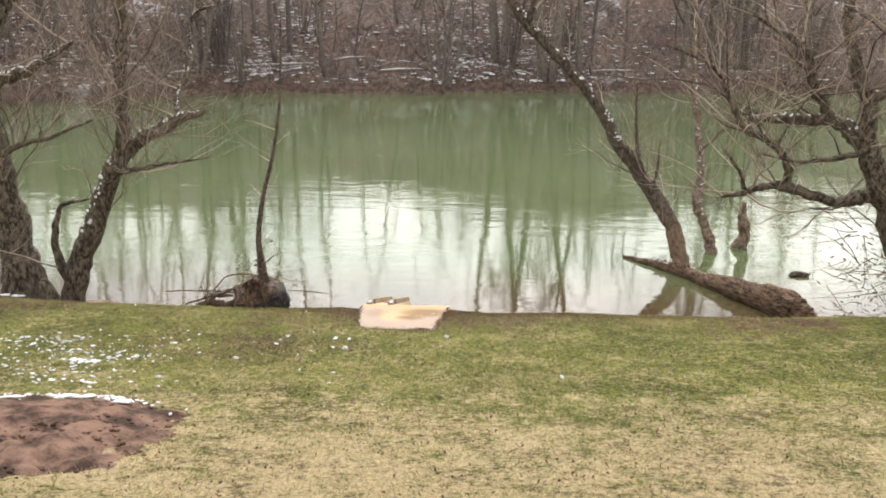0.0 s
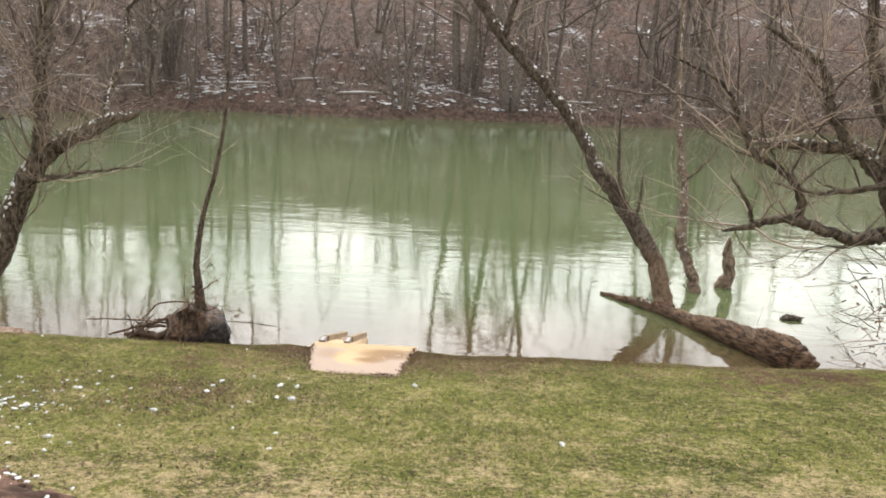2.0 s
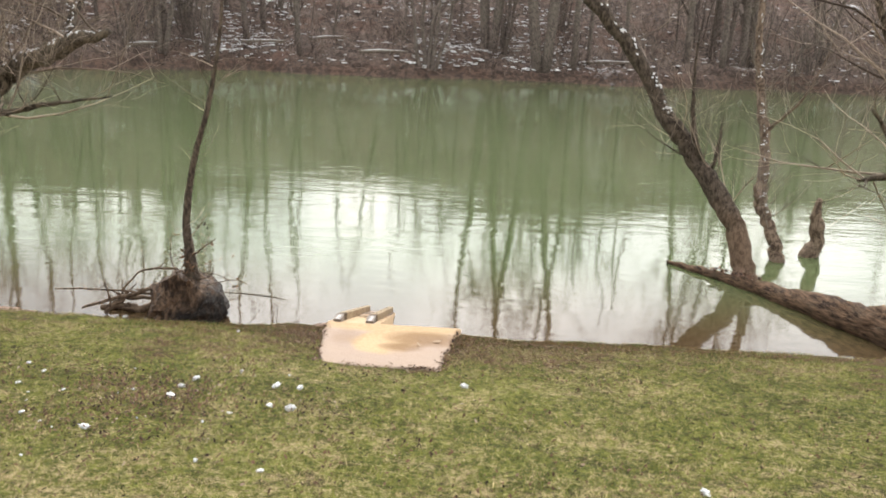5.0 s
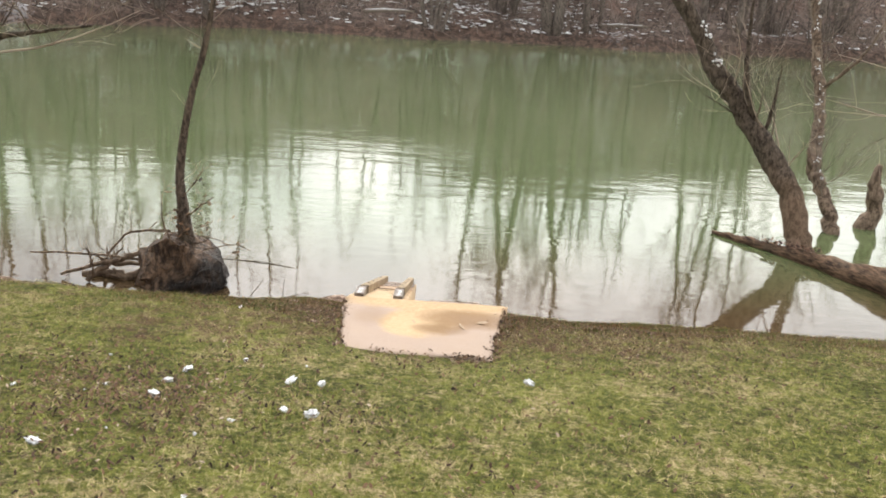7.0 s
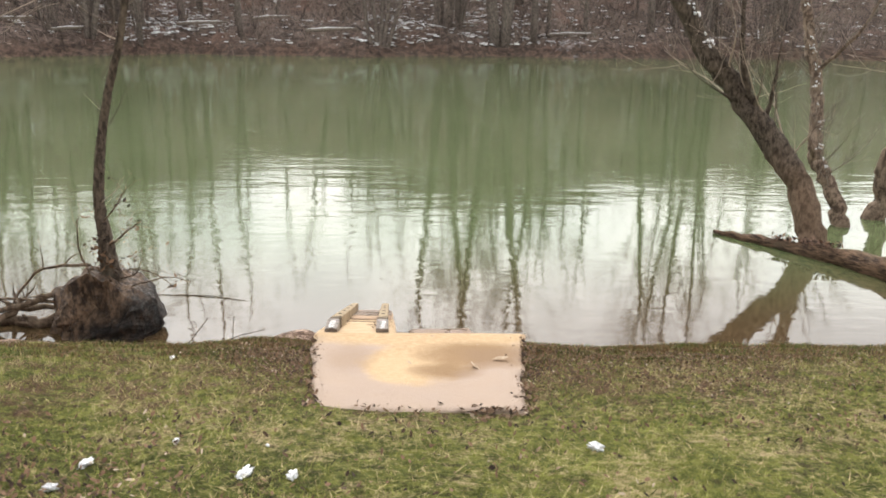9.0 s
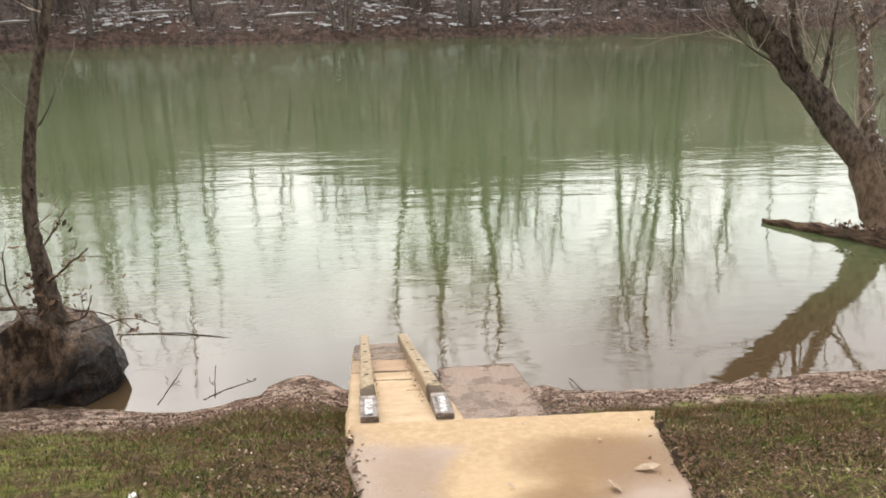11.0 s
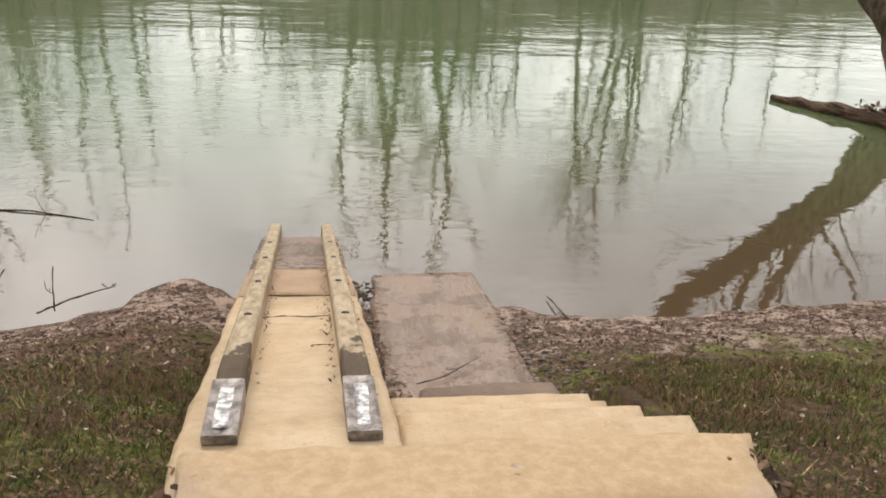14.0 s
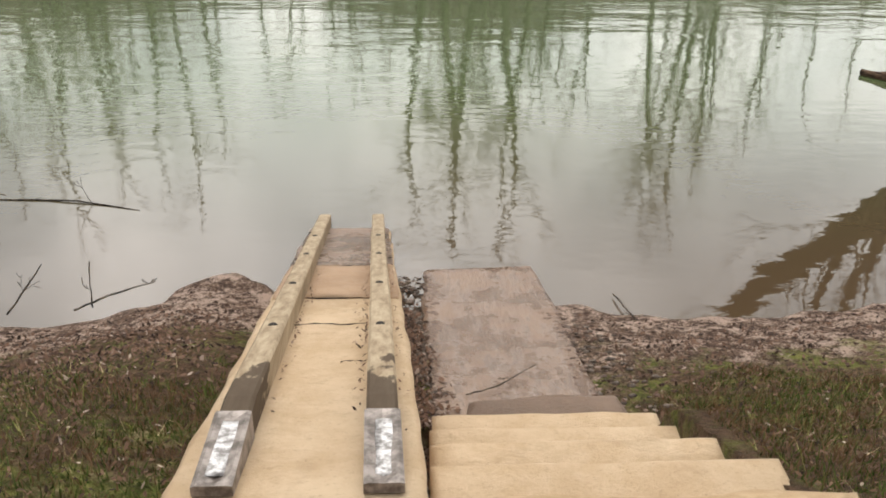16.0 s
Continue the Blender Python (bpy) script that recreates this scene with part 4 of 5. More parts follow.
def far_log(x, d, length, turn, r=0.12):
    ob = thing("far_log", far_spot(x, d), "pale fallen log with snow on the far bank", "log", "far bank logs")
    p = Vector(far_spot(x, d)) + Vector((0, 0, r + 0.25))
    e = Vector((math.cos(turn), math.sin(turn), 0.05)) * length
    b = Buf()
    b.tube([p - e * 0.5, p - e * 0.1 + Vector((0, 0, 0.05)), p + e * 0.5], [r, r * 0.9, r * 0.6], 8, 0.2)
    part("trunk", b, M_TWIG_PALE, ob)
    b = Buf()
    up = Vector((0, -0.3 * r, r * 0.8))
    b.tube([p - e * 0.45 + up, p - e * 0.1 + Vector((0, 0, 0.05)) + up, p + e * 0.4 + up * 0.8], [r * 0.3, r * 0.45, r * 0.2], 6, 0.6)
    part("snow_ridge", b, M_SNOW, ob, "ridge of snow")


for row in ((-13.2, 3.0, 3.2, 0.1), (-20, 2.4, 2.4, 0.5), (-4.6, 2.2, 3.4, -0.05), (-24, 5, 4, 0.2), (3.5, 5, 3, 0.4), (11, 3.0, 3.2, -0.3), (22, 4, 4, 0.2), (-9, 6, 3, 0.7)):
    far_log(*row)

b = Buf()
for k in range(3200):
    d = abs(rng.gauss(0, 1)) * 11 + 0.8
    x = rng.choice((rng.gauss(-15, 1.6), rng.gauss(-0.5, 1.5), rng.gauss(6, 2.5), rng.gauss(-33, 3), rng.uniform(-40, 40), rng.uniform(-40, 40)))
    p = Vector(far_spot(x, d))
    w = 0.03 + 0.13 * rng.random() ** 2
    b.blob(p + Vector((0, 0, 0.1)), (w * 1.8, w, w * 0.35), k, 4, 6, 0.5)
solid("far_snow", b, M_SNOW, "scattered patches of old snow on the far bank", "snow", kind="stuff")


# ---- the lawn: blades, dead leaves, snow and bare dirt ----
def on_concrete(x, y):
    sh = RAMP_TURN * max(0, y - 15.6)
    side = 0.11 * max(0.0, Y1 - y)
    return (X0 - 0.02 - sh + side < x < 0.96 - sh and Y0 - 0.03 < y < 19.6) or (0.9 < x < X1 + 0.02 - side and Y0 - 0.03 < y < 17.0)


DIRT = (-1.58, 8.52)


def in_dirt(x, y):
    return ((x - DIRT[0]) / 1.4) ** 2 + ((y - DIRT[1]) / 1.36) ** 2 < 1 + 0.35 * noise.noise(Vector((x * 2, y * 2, 5)))


def blade_material():
    m = Mat("grass_blade", 0.8)
    mid, patch = m.noise(1.6, 4, 0.65), m.noise(4.5, 5, 0.7)
    yv = m.axis(1)
    isl = m.geo.outputs["Random Per Island"]
    dry = m.math("ADD", m.ramp(yv, 6.5, 12.5, 0.17, -0.09), m.math("ADD", m.math("MULTIPLY", mid, 0.55), m.math("MULTIPLY", patch, 0.45)))
    dry = m.math("ADD", dry, m.math("MULTIPLY", m.math("SUBTRACT", m.math("FRACT", m.math("MULTIPLY", isl, 37.0), 0), 0.36), 0.5))
    tuft = m.math("ADD", m.math("MULTIPLY", m.ramp(m.noise(15, 5, 0.8), 0.38, 0.62), 0.65), m.math("MULTIPLY", isl, 0.35))
    green = m.mix(tuft, (0.035, 0.055, 0.008), (0.33, 0.34, 0.08))
    straw = m.mix(tuft, (0.24, 0.19, 0.085), (0.74, 0.585, 0.33))
    dry = m.math("ADD", dry, m.math("MULTIPLY", m.math("SUBTRACT", m.noise(9, 4, 0.7), 0.5), 0.4))
    dry = m.math("ADD", dry, m.math("MULTIPLY", m.math("SUBTRACT", m.noise(30, 4, 0.75), 0.5), 0.5))
    m.colour(m.mix(m.ramp(dry, 0.44, 0.74), green, straw))
    return m.m


rng = random.Random(31)
b = Buf()
count = 0
while count < 230000:
    y = rng.uniform(3.6, 17.3)
    half = 2.2 + 0.62 * (y - 1.5)
    x = 1.8 + rng.uniform(-1, 1) * min(half, 9.5)
    count += 1
    if on_concrete(x, y) or in_dirt(x, y):
        continue
    thin = noise.noise(Vector((x * 1.3, y * 1.3, 2.0)))
    if rng.random() < (0.35 if y < 14.5 else 0.35 + 0.12 * (y - 14.5)) + 0.5 * thin:
        continue
    z = ground_top(x, y)
    if z < 0.32 + 0.2 * thin:
        continue
    a, h, w = rng.uniform(0, 6.28), rng.uniform(0.012, 0.042), rng.uniform(0.002, 0.006) * (1.0 if y < 13 else 0.55)
    lx, ly = rng.gauss(0, 0.028), rng.gauss(0, 0.028)
    n = len(b.v)
    b.v += [(x - w * math.cos(a), y - w * math.sin(a), z - 0.004), (x + w * math.cos(a), y + w * math.sin(a), z - 0.004), (x + lx, y + ly, z + h)]
    b.f.append((n, n + 1, n + 2))
# longer, leaning strands of thatch on the lower lawn
for k in range(120000):
    y = 14.95 - 4.4 * rng.random() ** 1.4
    x = 1.2 + rng.uniform(-1, 1) * (1.2 + 0.62 * (y - 9.2))
    if on_concrete(x, y) or noise.noise(Vector((x * 2.7, y * 2.7, 6.0))) < rng.uniform(-0.75, 0.25):
        continue
    z = ground_top(x, y)
    a, h, w = rng.uniform(0, 6.28), rng.uniform(0.008, 0.034), rng.uniform(0.0011, 0.0028)
    n = len(b.v)
    b.v += [(x - w * math.cos(a), y - w * math.sin(a), z - 0.003), (x + w * math.cos(a), y + w * math.sin(a), z - 0.003), (x + rng.gauss(0, 0.045), y + rng.gauss(0, 0.045), z + h)]
    b.f.append((n, n + 1, n + 2))
solid("grass", b, blade_material(), "short winter grass, half green and half straw", "grass", kind="stuff", smooth=False)


def leaf_material():
    m = Mat("dead_leaf", 0.75)
    isl = m.geo.outputs["Random Per Island"]
    c = m.mix(m.ramp(isl, 0.0, 0.75), (0.022, 0.013, 0.008), (0.17, 0.1, 0.058))
    m.colour(m.mix(m.ramp(isl, 0.94, 0.99), c, (0.45, 0.36, 0.27)))
    return m.m


def leaf(buf, p, size, rng):
    """A curled, pointed leaf of six faces."""
    a = rng.uniform(0, 6.28)
    ux = Vector((math.cos(a), math.sin(a), rng.uniform(-0.8, 0.8)))
    uy = Vector((-math.sin(a), math.cos(a), rng.uniform(-0.7, 0.7))) * rng.uniform(0.35, 0.8)
    up = Vector((0, 0, 1))
    curl = rng.uniform(0.05, 0.4)
    n = len(buf.v)
    for u, v in ((-1, 0), (-0.35, -0.7), (-0.35, 0.7), (0.4, -0.6), (0.4, 0.6), (1, 0)):
        buf.v.append(p + (ux * u + uy * v) * size * 0.5 + up * size * 0.5 * curl * (abs(v) + 0.5 * u * u))
    for f in ((0, 1, 2), (1, 3, 4, 2), (3, 5, 4)):
        buf.f.append(tuple(n + k for k in f))


M_LEAF = leaf_material()
b = Buf()
for k in range(78000):
    zone = rng.random()
    if zone < 0.25:
        x, y = rng.uniform(-6.5, 9.5), rng.triangular(13.8, 18.3, 17.3)
    elif zone < 0.36:
        x, y = rng.gauss(-0.6, 0.9), rng.gauss(12.7, 0.6)
    elif zone < 0.56:
        x, y = 1.8 + abs(rng.gauss(0, 1.5)), rng.gauss(14.85, 0.4)
    elif zone < 0.63:
        x, y = 0.4 - abs(rng.gauss(0, 0.3)), rng.gauss(15.0, 0.5)
    else:
        x, y = rng.uniform(-6, 8), rng.uniform(5, 15)
    if on_concrete(x, y) and rng.random() > 0.004:
        continue
    if noise.noise(Vector((x * 1.1, y * 1.1, 11))) < rng.uniform(-0.5, 0.25):
        continue
    z = ground_top(x, y)
    if on_concrete(x, y):
        z = land_z(y) if y < Y1 else z + 0.1
        if y > Y1:
            continue
    if z < 0.04:
        continue
    leaf(b, Vector((x, y, z + 0.02)), rng.uniform(0.012, 0.036) * (1.0 if y < 14 else 0.6), rng)
solid("leaf_litter", b, M_LEAF, "curled brown dead leaves strewn over the bank", "leaves", kind="stuff", smooth=False)

b = Buf()
N = 46
for j in range(N + 1):
    for i in range(N + 1):
        x, y = DIRT[0] + (i / N * 2 - 1) * 1.75, DIRT[1] + (j / N * 2 - 1) * 1.7
        r = ((x - DIRT[0]) / 1.4) ** 2 + ((y - DIRT[1]) / 1.36) ** 2 - 0.35 * noise.noise(Vector((x * 2, y * 2, 5)))
        h = 0.16 * (1 - r) + 0.06 * noise.noise(Vector((x * 5, y * 5, 2))) + 0.035 * noise.noise(Vector((x * 14, y * 14, 3)))
        b.v.append((x, y, ground_top(x, y) + (max(h, -0.03) if r < 1.12 else -0.06)))
for j in range(N):
    for i in range(N):
        a = j * (N + 1) + i
        b.f.append((a, a + 1, a + N + 2, a + N + 1))
solid("dirt_mound", b, M_DIRT, "low mound of bare reddish-brown dirt on the lawn", "dirt")

clumps = []
for k in range(4):
    b = Buf()
    b.blob((0, 0, 0.006), (rng.uniform(0.045, 0.065), rng.uniform(0.025, 0.04), rng.uniform(0.014, 0.022)), k * 7 + 3, 10, 18, 1.3, 2.6)
    clumps.append(solid("snow_clump", b, M_SNOW, "small clump of melting snow on the grass", "snow", "snow clumps on the lawn"))
spots = [(-1.89, 11.87), (-1.68, 12.6), (-0.33, 12.74), (0.64, 12.55), (-1.18, 10.83), (-0.63, 11.92), (0.47, 12.6), (-0.34, 13.0), (0.6, 13.1), (0.4, 13.13), (-0.31, 13.29), (1.92, 13.49), (3.4, 11.4)]
while len(spots) < 170:
    q = rng.random()
    if q < 0.5:
        spots.append((rng.gauss(-3.0, 0.9), rng.gauss(11.7, 0.6)))
    elif q < 0.8:
        spots.append((rng.gauss(-1.6, 1.2), rng.gauss(11.8, 1.0)))
    else:
        a = rng.uniform(0.5, 2.9)
        spots.append((DIRT[0] + 1.35 * math.cos(a) + rng.gauss(0, 0.16), DIRT[1] + 1.3 * math.sin(a) + rng.gauss(0, 0.14)))
for k, (x, y) in enumerate(spots):
    m = Matrix.Translation((x, y, ground_top(x, y) + (0.05 if in_dirt(x, y) else 0.01))) @ Matrix.Rotation(rng.uniform(0, 6.28), 4, "Z")
    s = rng.uniform(0.65, 0.95) if k < 13 else rng.uniform(0.2, 0.5)
    if k < 4:
        clumps[k].matrix_world = m @ Matrix.Scale(0.8, 4)
    else:
        copy_thing(clumps[k % 4], m @ Matrix.Scale(s, 4))

# melting sheets of snow, broken up by the grass
b = Buf()
for k, (x, y, w, n) in enumerate(((-2.43, 11.54, 0.12, 40), (-2.8, 11.96, 0.3, 20), (-3.4, 12.5, 0.4, 28), (-2.3, 10.6, 0.3, 18), (-2.2, 11.0, 0.3, 12), (-3.9, 12.65, 0.4, 20), (-3.1, 11.15, 0.35, 14),
                                  (-2.25, 9.6, 0.1, 14), (-1.98, 9.86, 0.07, 8), (-1.74, 9.86, 0.05, 12), (-1.42, 9.62, 0.11, 20), (-1.15, 9.66, 0.05, 8), (-0.99, 9.45, 0.05, 10), (-0.9, 9.65, 0.03, 5), (-2.13, 11.83, 0.18, 16))):
    for q in range(2 * n):
        px, py = x + rng.gauss(0, w * 1.2), y + rng.gauss(0, w * 0.55)
        r = (0.004 + 0.018 * rng.random() ** 2) * (1.4 if y < 10 else 1.0)
        top = ground_top(px, py) + 0.02
        if in_dirt(px, py):
            top += 0.16 * max(0.0, 1 - ((px - DIRT[0]) / 1.4) ** 2 - ((py - DIRT[1]) / 1.36) ** 2) + 0.02
        b.blob((px, py, top), (r * rng.uniform(1.0, 2.4), r, r * 0.4), q + 50 * k, 4, 7, 1.1)
solid("patchy_snow", b, M_SNOW, "thin melting snow scattered over grass and dirt mound", "snow", kind="stuff")


# ---- driftwood, sticks and debris ----
def stick(name, rows, label, category, mat=None, seed=0, twigs=3, length=0.3, group=""):
    rng = random.Random(seed)
    ob = thing(name, rows[0][:3], label, category, group)
    c = limb_rows(rows, 4 * len(rows), rng, 0.05)
    b = Buf()
    b.tube([p[:3] for p in c], [p[3] for p in c], 6, 0.3)
    part("stem", b, mat or M_TWIG, ob)
    for k in range(twigs):
        i = rng.randint(2, len(c) - 2)
        b = Buf()
        branch(b, c[i][:3], (rng.uniform(-1, 1), rng.uniform(-1, 1), rng.uniform(0, 1)), length * rng.uniform(0.5, 1.2), c[i][3] * 0.6, rng, 1, 0.1, 0.4, 4, 2)
        part("twig", b, mat or M_TWIG, ob)
    return ob


rng = random.Random(55)
for k, rows in enumerate(([(-4.35, 19.0, 0.3, 0.012), (-3.6, 19, 0.33, 0.016), (-2.8, 19, 0.3, 0.018)], [(-3.9, 18.9, 0.05, 0.02), (-3.3, 18.95, 0.25, 0.035), (-2.6, 19, 0.45, 0.035)],
                          [(-3.4, 19.1, 0.2, 0.014), (-3.05, 19.1, 0.62, 0.016), (-2.45, 19, 0.72, 0.018)], [(-2.0, 18.95, 0.5, 0.009), (-1.6, 18.9, 0.62, 0.007), (-1.35, 18.85, 0.58, 0.003)],
                          [(-3.7, 19.1, 0.0, 0.05), (-3.2, 19.05, 0.04, 0.07), (-2.7, 19, 0.1, 0.06)], [(-3.5, 18.8, 0.02, 0.04), (-3.3, 19.0, 0.2, 0.04), (-3.0, 19.3, 0.12, 0.03)],
                          [(-2.35, 18.8, 0.6, 0.012), (-2.45, 18.75, 0.95, 0.01), (-2.42, 18.7, 1.3, 0.005)], [(-2.2, 18.95, 0.95, 0.014), (-2.02, 18.9, 1.1, 0.01), (-1.82, 18.85, 1.25, 0.005)], [(-2.1, 18.9, 0.6, 0.01), (-1.93, 18.9, 0.66, 0.008), (-1.85, 18.88, 0.85, 0.004)], [(-2.0, 18.9, 0.72, 0.008), (-1.72, 18.88, 0.66, 0.006), (-1.5, 18.86, 0.5, 0.004)], [(-2.26, 18.95, 1.2, 0.01), (-2.08, 18.9, 1.4, 0.008), (-1.95, 18.88, 1.6, 0.004)])):
    stick("driftwood_branch", rows, "tangled wet driftwood branch caught on the root plate", "branch", M_BARK_TAN, 60 + k, 5, 0.3, "driftwood on the root plate")
stick("shore_twig", [(-0.93, 18.44, 0.07, 0.005), (-0.75, 18.56, 0.1, 0.006), (-0.55, 18.7, 0.1, 0.003)], "thin twig lying on the muddy shore", "twig", M_BARK, 71, 2, 0.08)
stick("shore_twig", [(-0.85, 18.5, 0.05, 0.005), (-0.84, 18.5, 0.2, 0.004), (-0.82, 18.5, 0.34, 0.003)], "thin twig standing in the muddy shore", "twig", M_BARK, 72, 1, 0.1)
stick("shore_twig", [(-1.3, 18.45, 0.04, 0.006), (-1.22, 18.5, 0.14, 0.005), (-1.1, 18.55, 0.3, 0.003)], "thin twig lying on the muddy shore", "twig", M_BARK, 73, 2, 0.12)
stick("slab_stick", [(1.15, 17.35, 0.275, 0.003), (1.3, 17.42, 0.272, 0.004), (1.5, 17.6, 0.26, 0.002)], "thin stick lying on the muddy slab", "stick", M_BARK, 74, 1, 0.1)
stick("water_stick", [(2.1, 18.64, 0.02, 0.004), (2.13, 18.48, 0.03, 0.006), (2.16, 18.34, 0.03, 0.004)], "short stick at the water's edge", "stick", M_BARK, 75, 1, 0.1)
stick("floating_branch", [(-2.1, 20.1, 0.0, 0.009), (-1.5, 20.06, 0.008, 0.007), (-0.97, 19.9, 0.0, 0.003)], "long thin branch lying over the water", "branch", M_BARK, 76, 2, 0.2)
b = Buf()
b.blob((9.67, 21.95, 0.02), (0.22, 0.11, 0.07), 6, 9, 14, 0.9)
solid("floating_debris", b, M_BARK, "dark clump of debris floating on the river", "debris")

# hanging brush with dead leaves below the overhanging tree
bush = thing("hanging_brush", (9.5, 17.3, 0.4), "tangled brush with withered leaves under the overhanging tree", "brush")
tw, lf = Buf(), Buf()
for k in range(46):
    p = Vector((rng.uniform(8.9, 10.0), rng.uniform(16.9, 17.6), rng.uniform(0.4, 2.4)))
    d = Vector((rng.uniform(-1.2, 0.2), rng.uniform(-0.4, 0.4), rng.uniform(-0.5, 0.5)))
    branch(tw, p, d, rng.uniform(0.5, 1.2), 0.01, rng, 1, -0.05, 0.35, 4, 3)
for k in range(260):
    q = Vector((9.35 + rng.gauss(0, 0.35), 17.2 + rng.gauss(0, 0.25), rng.uniform(0.7, 2.3)))
    if k < 22:
        q.x -= rng.uniform(0.4, 1.5)
        q.z = rng.uniform(1.6, 2.3)
    leaf(lf, q, rng.uniform(0.05, 0.12), rng)
tagged(part("twig_spray", tw, M_TWIG, bush), kind="stuff")
tagged(part("withered_leaves", lf, M_LEAF, bush), kind="stuff")
lf = Buf()
for cx, cz, n, w in ((-2.33, 0.95, 34, 0.05), (-2.3, 0.75, 40, 0.07), (-2.15, 0.72, 26, 0.06), (-2.0, 1.42, 12, 0.035), (-1.92, 0.86, 14, 0.035), (-1.53, 0.54, 12, 0.03), (-2.36, 1.3, 8, 0.03), (-2.08, 1.05, 14, 0.05), (-1.95, 1.2, 8, 0.08), (-1.75, 1.0, 7, 0.12), (-2.12, 1.7, 7, 0.1)):
    for k in range(n):
        leaf(lf, Vector((cx + rng.gauss(0, w), 18.88 + rng.gauss(0, 0.05), cz + rng.gauss(0, w))), rng.uniform(0.03, 0.075), rng)
hung = thing("caught_debris", (-2.1, 18.9, 0.8), "withered leaves caught in the twigs of the sapling", "leaves")
tagged(part("withered_leaves", lf, M_LEAF, hung), kind="stuff")

b = Buf()
for k in range(1100):
    q = rng.random()
    if q < 0.3:
        y = rng.uniform(Y0, Y1 - 0.05)
        x = X0 + 0.11 * max(0, Y1 - y) + rng.gauss(-0.02, 0.05)
    elif q < 0.65:
        y = rng.uniform(Y0, Y1 - 0.05)
        x = X1 - 0.11 * max(0, Y1 - y) + rng.gauss(0.02, 0.05)
    else:
        x, y = rng.uniform(X0 + 0.15, X1 - 0.15), Y0 + rng.gauss(-0.01, 0.05)
    if noise.noise(Vector((x * 4, y * 4, 21))) < rng.uniform(-0.5, 0.2):
        continue
    leaf(b, Vector((x, y, max(ground_top(x, y), land_z(y) - 0.02 if on_concrete(x, y) else 0) + 0.012)), rng.uniform(0.012, 0.05), rng)
solid("rim_litter", b, M_LEAF, "dead leaves gathered along the rim of the landing", "leaves", kind="stuff", smooth=False)

# stony litter between the ramp and the slab
b = Buf()
for k in range(1100):
    y = rng.uniform(16.2, 18.9)
    sh = RAMP_TURN * (y - 15.6)
    x = rng.uniform(0.93 - sh, 1.06) if rng.random() < 0.8 else rng.gauss(1.78, 0.12) if y > 17 else 0.95
    if y > 18.2 and x > 1.2:
        continue
    w = rng.uniform(0.005, 0.02)
    z = max(ground_top(x, y), 0.0)
    b.blob((x, y, z + w * 0.2), (w * 1.1, w * 0.7, w * 0.4), k, 4, 6, 0.9)
solid("gravel", b, plain("gravel", (0.06, 0.045, 0.036), (0.26, 0.21, 0.17), 9, 0.8), "dark wet gravel and leaf scraps beside the ramp", "gravel", kind="stuff")

b = Buf()
for k in range(700):
    a, q = rng.uniform(0, 6.28), rng.uniform(0.2, 1.12)
    x, y = DIRT[0] + 1.35 * q * math.cos(a), DIRT[1] + 1.3 * q * math.sin(a)
    w = rng.uniform(0.006, 0.028)
    r = (q * 0.96) ** 2
    b.blob((x, y, ground_top(x, y) + max(0.0, 0.14 * (1 - r))), (w * 1.3, w, w * 0.7), k, 4, 6, 0.6)
solid("dirt_clods", b, M_DIRT, "crumbled clods of reddish-brown dirt", "dirt", kind="stuff")

for k, (x, y, size) in enumerate(((1.62, 15.0, 0.11), (1.45, 14.85, 0.08), (1.5, 15.3, 0.05), (1.05, 14.9, 0.04), (1.2, 15.5, 0.04))):
    b = Buf()
    leaf(b, Vector((x, y, land_z(y) + 0.012)), size, rng)
    solid("dead_leaf", b, plain("pale_leaf", (0.33, 0.24, 0.16), (0.5, 0.4, 0.3), 20, 0.8) if k == 0 else bpy.data.materials["pale_leaf"], "curled pale dead leaf lying on the landing", "leaf", "leaves on the landing", smooth=False)

b = Buf()
for k in range(420):
    y = rng.uniform(16.9, 18.9)
    q = rng.random()
    x = 1.76 - 0.05 * (y - 16.9) + rng.gauss(0.03, 0.05) if q < 0.5 else 1.0 + abs(rng.gauss(0, 0.045)) if q < 0.8 else rng.uniform(1.0, 1.9)
    if q >= 0.8:
        y = 16.9 + abs(rng.gauss(0, 0.05))
    w = rng.uniform(0.004, 0.014)
    if y > 18.3 and x > 1.6:
        continue
    z = max(ground_top(x, y), float(np.interp(y, (16.86, 19.0), (0.335, 0.01))) if x < 1.74 else 0)
    b.blob((x, y, z - w * 0.05), (w * 1.5, w, w * 0.25), k, 4, 7, 0.8)
solid("mud_crust", b, plain("mud_crust", (0.05, 0.031, 0.022), (0.3, 0.21, 0.165), 16, 0.7, 0, 0.8, 0.01), "crusts of mud creeping over the edges of the slab", "mud", kind="stuff")

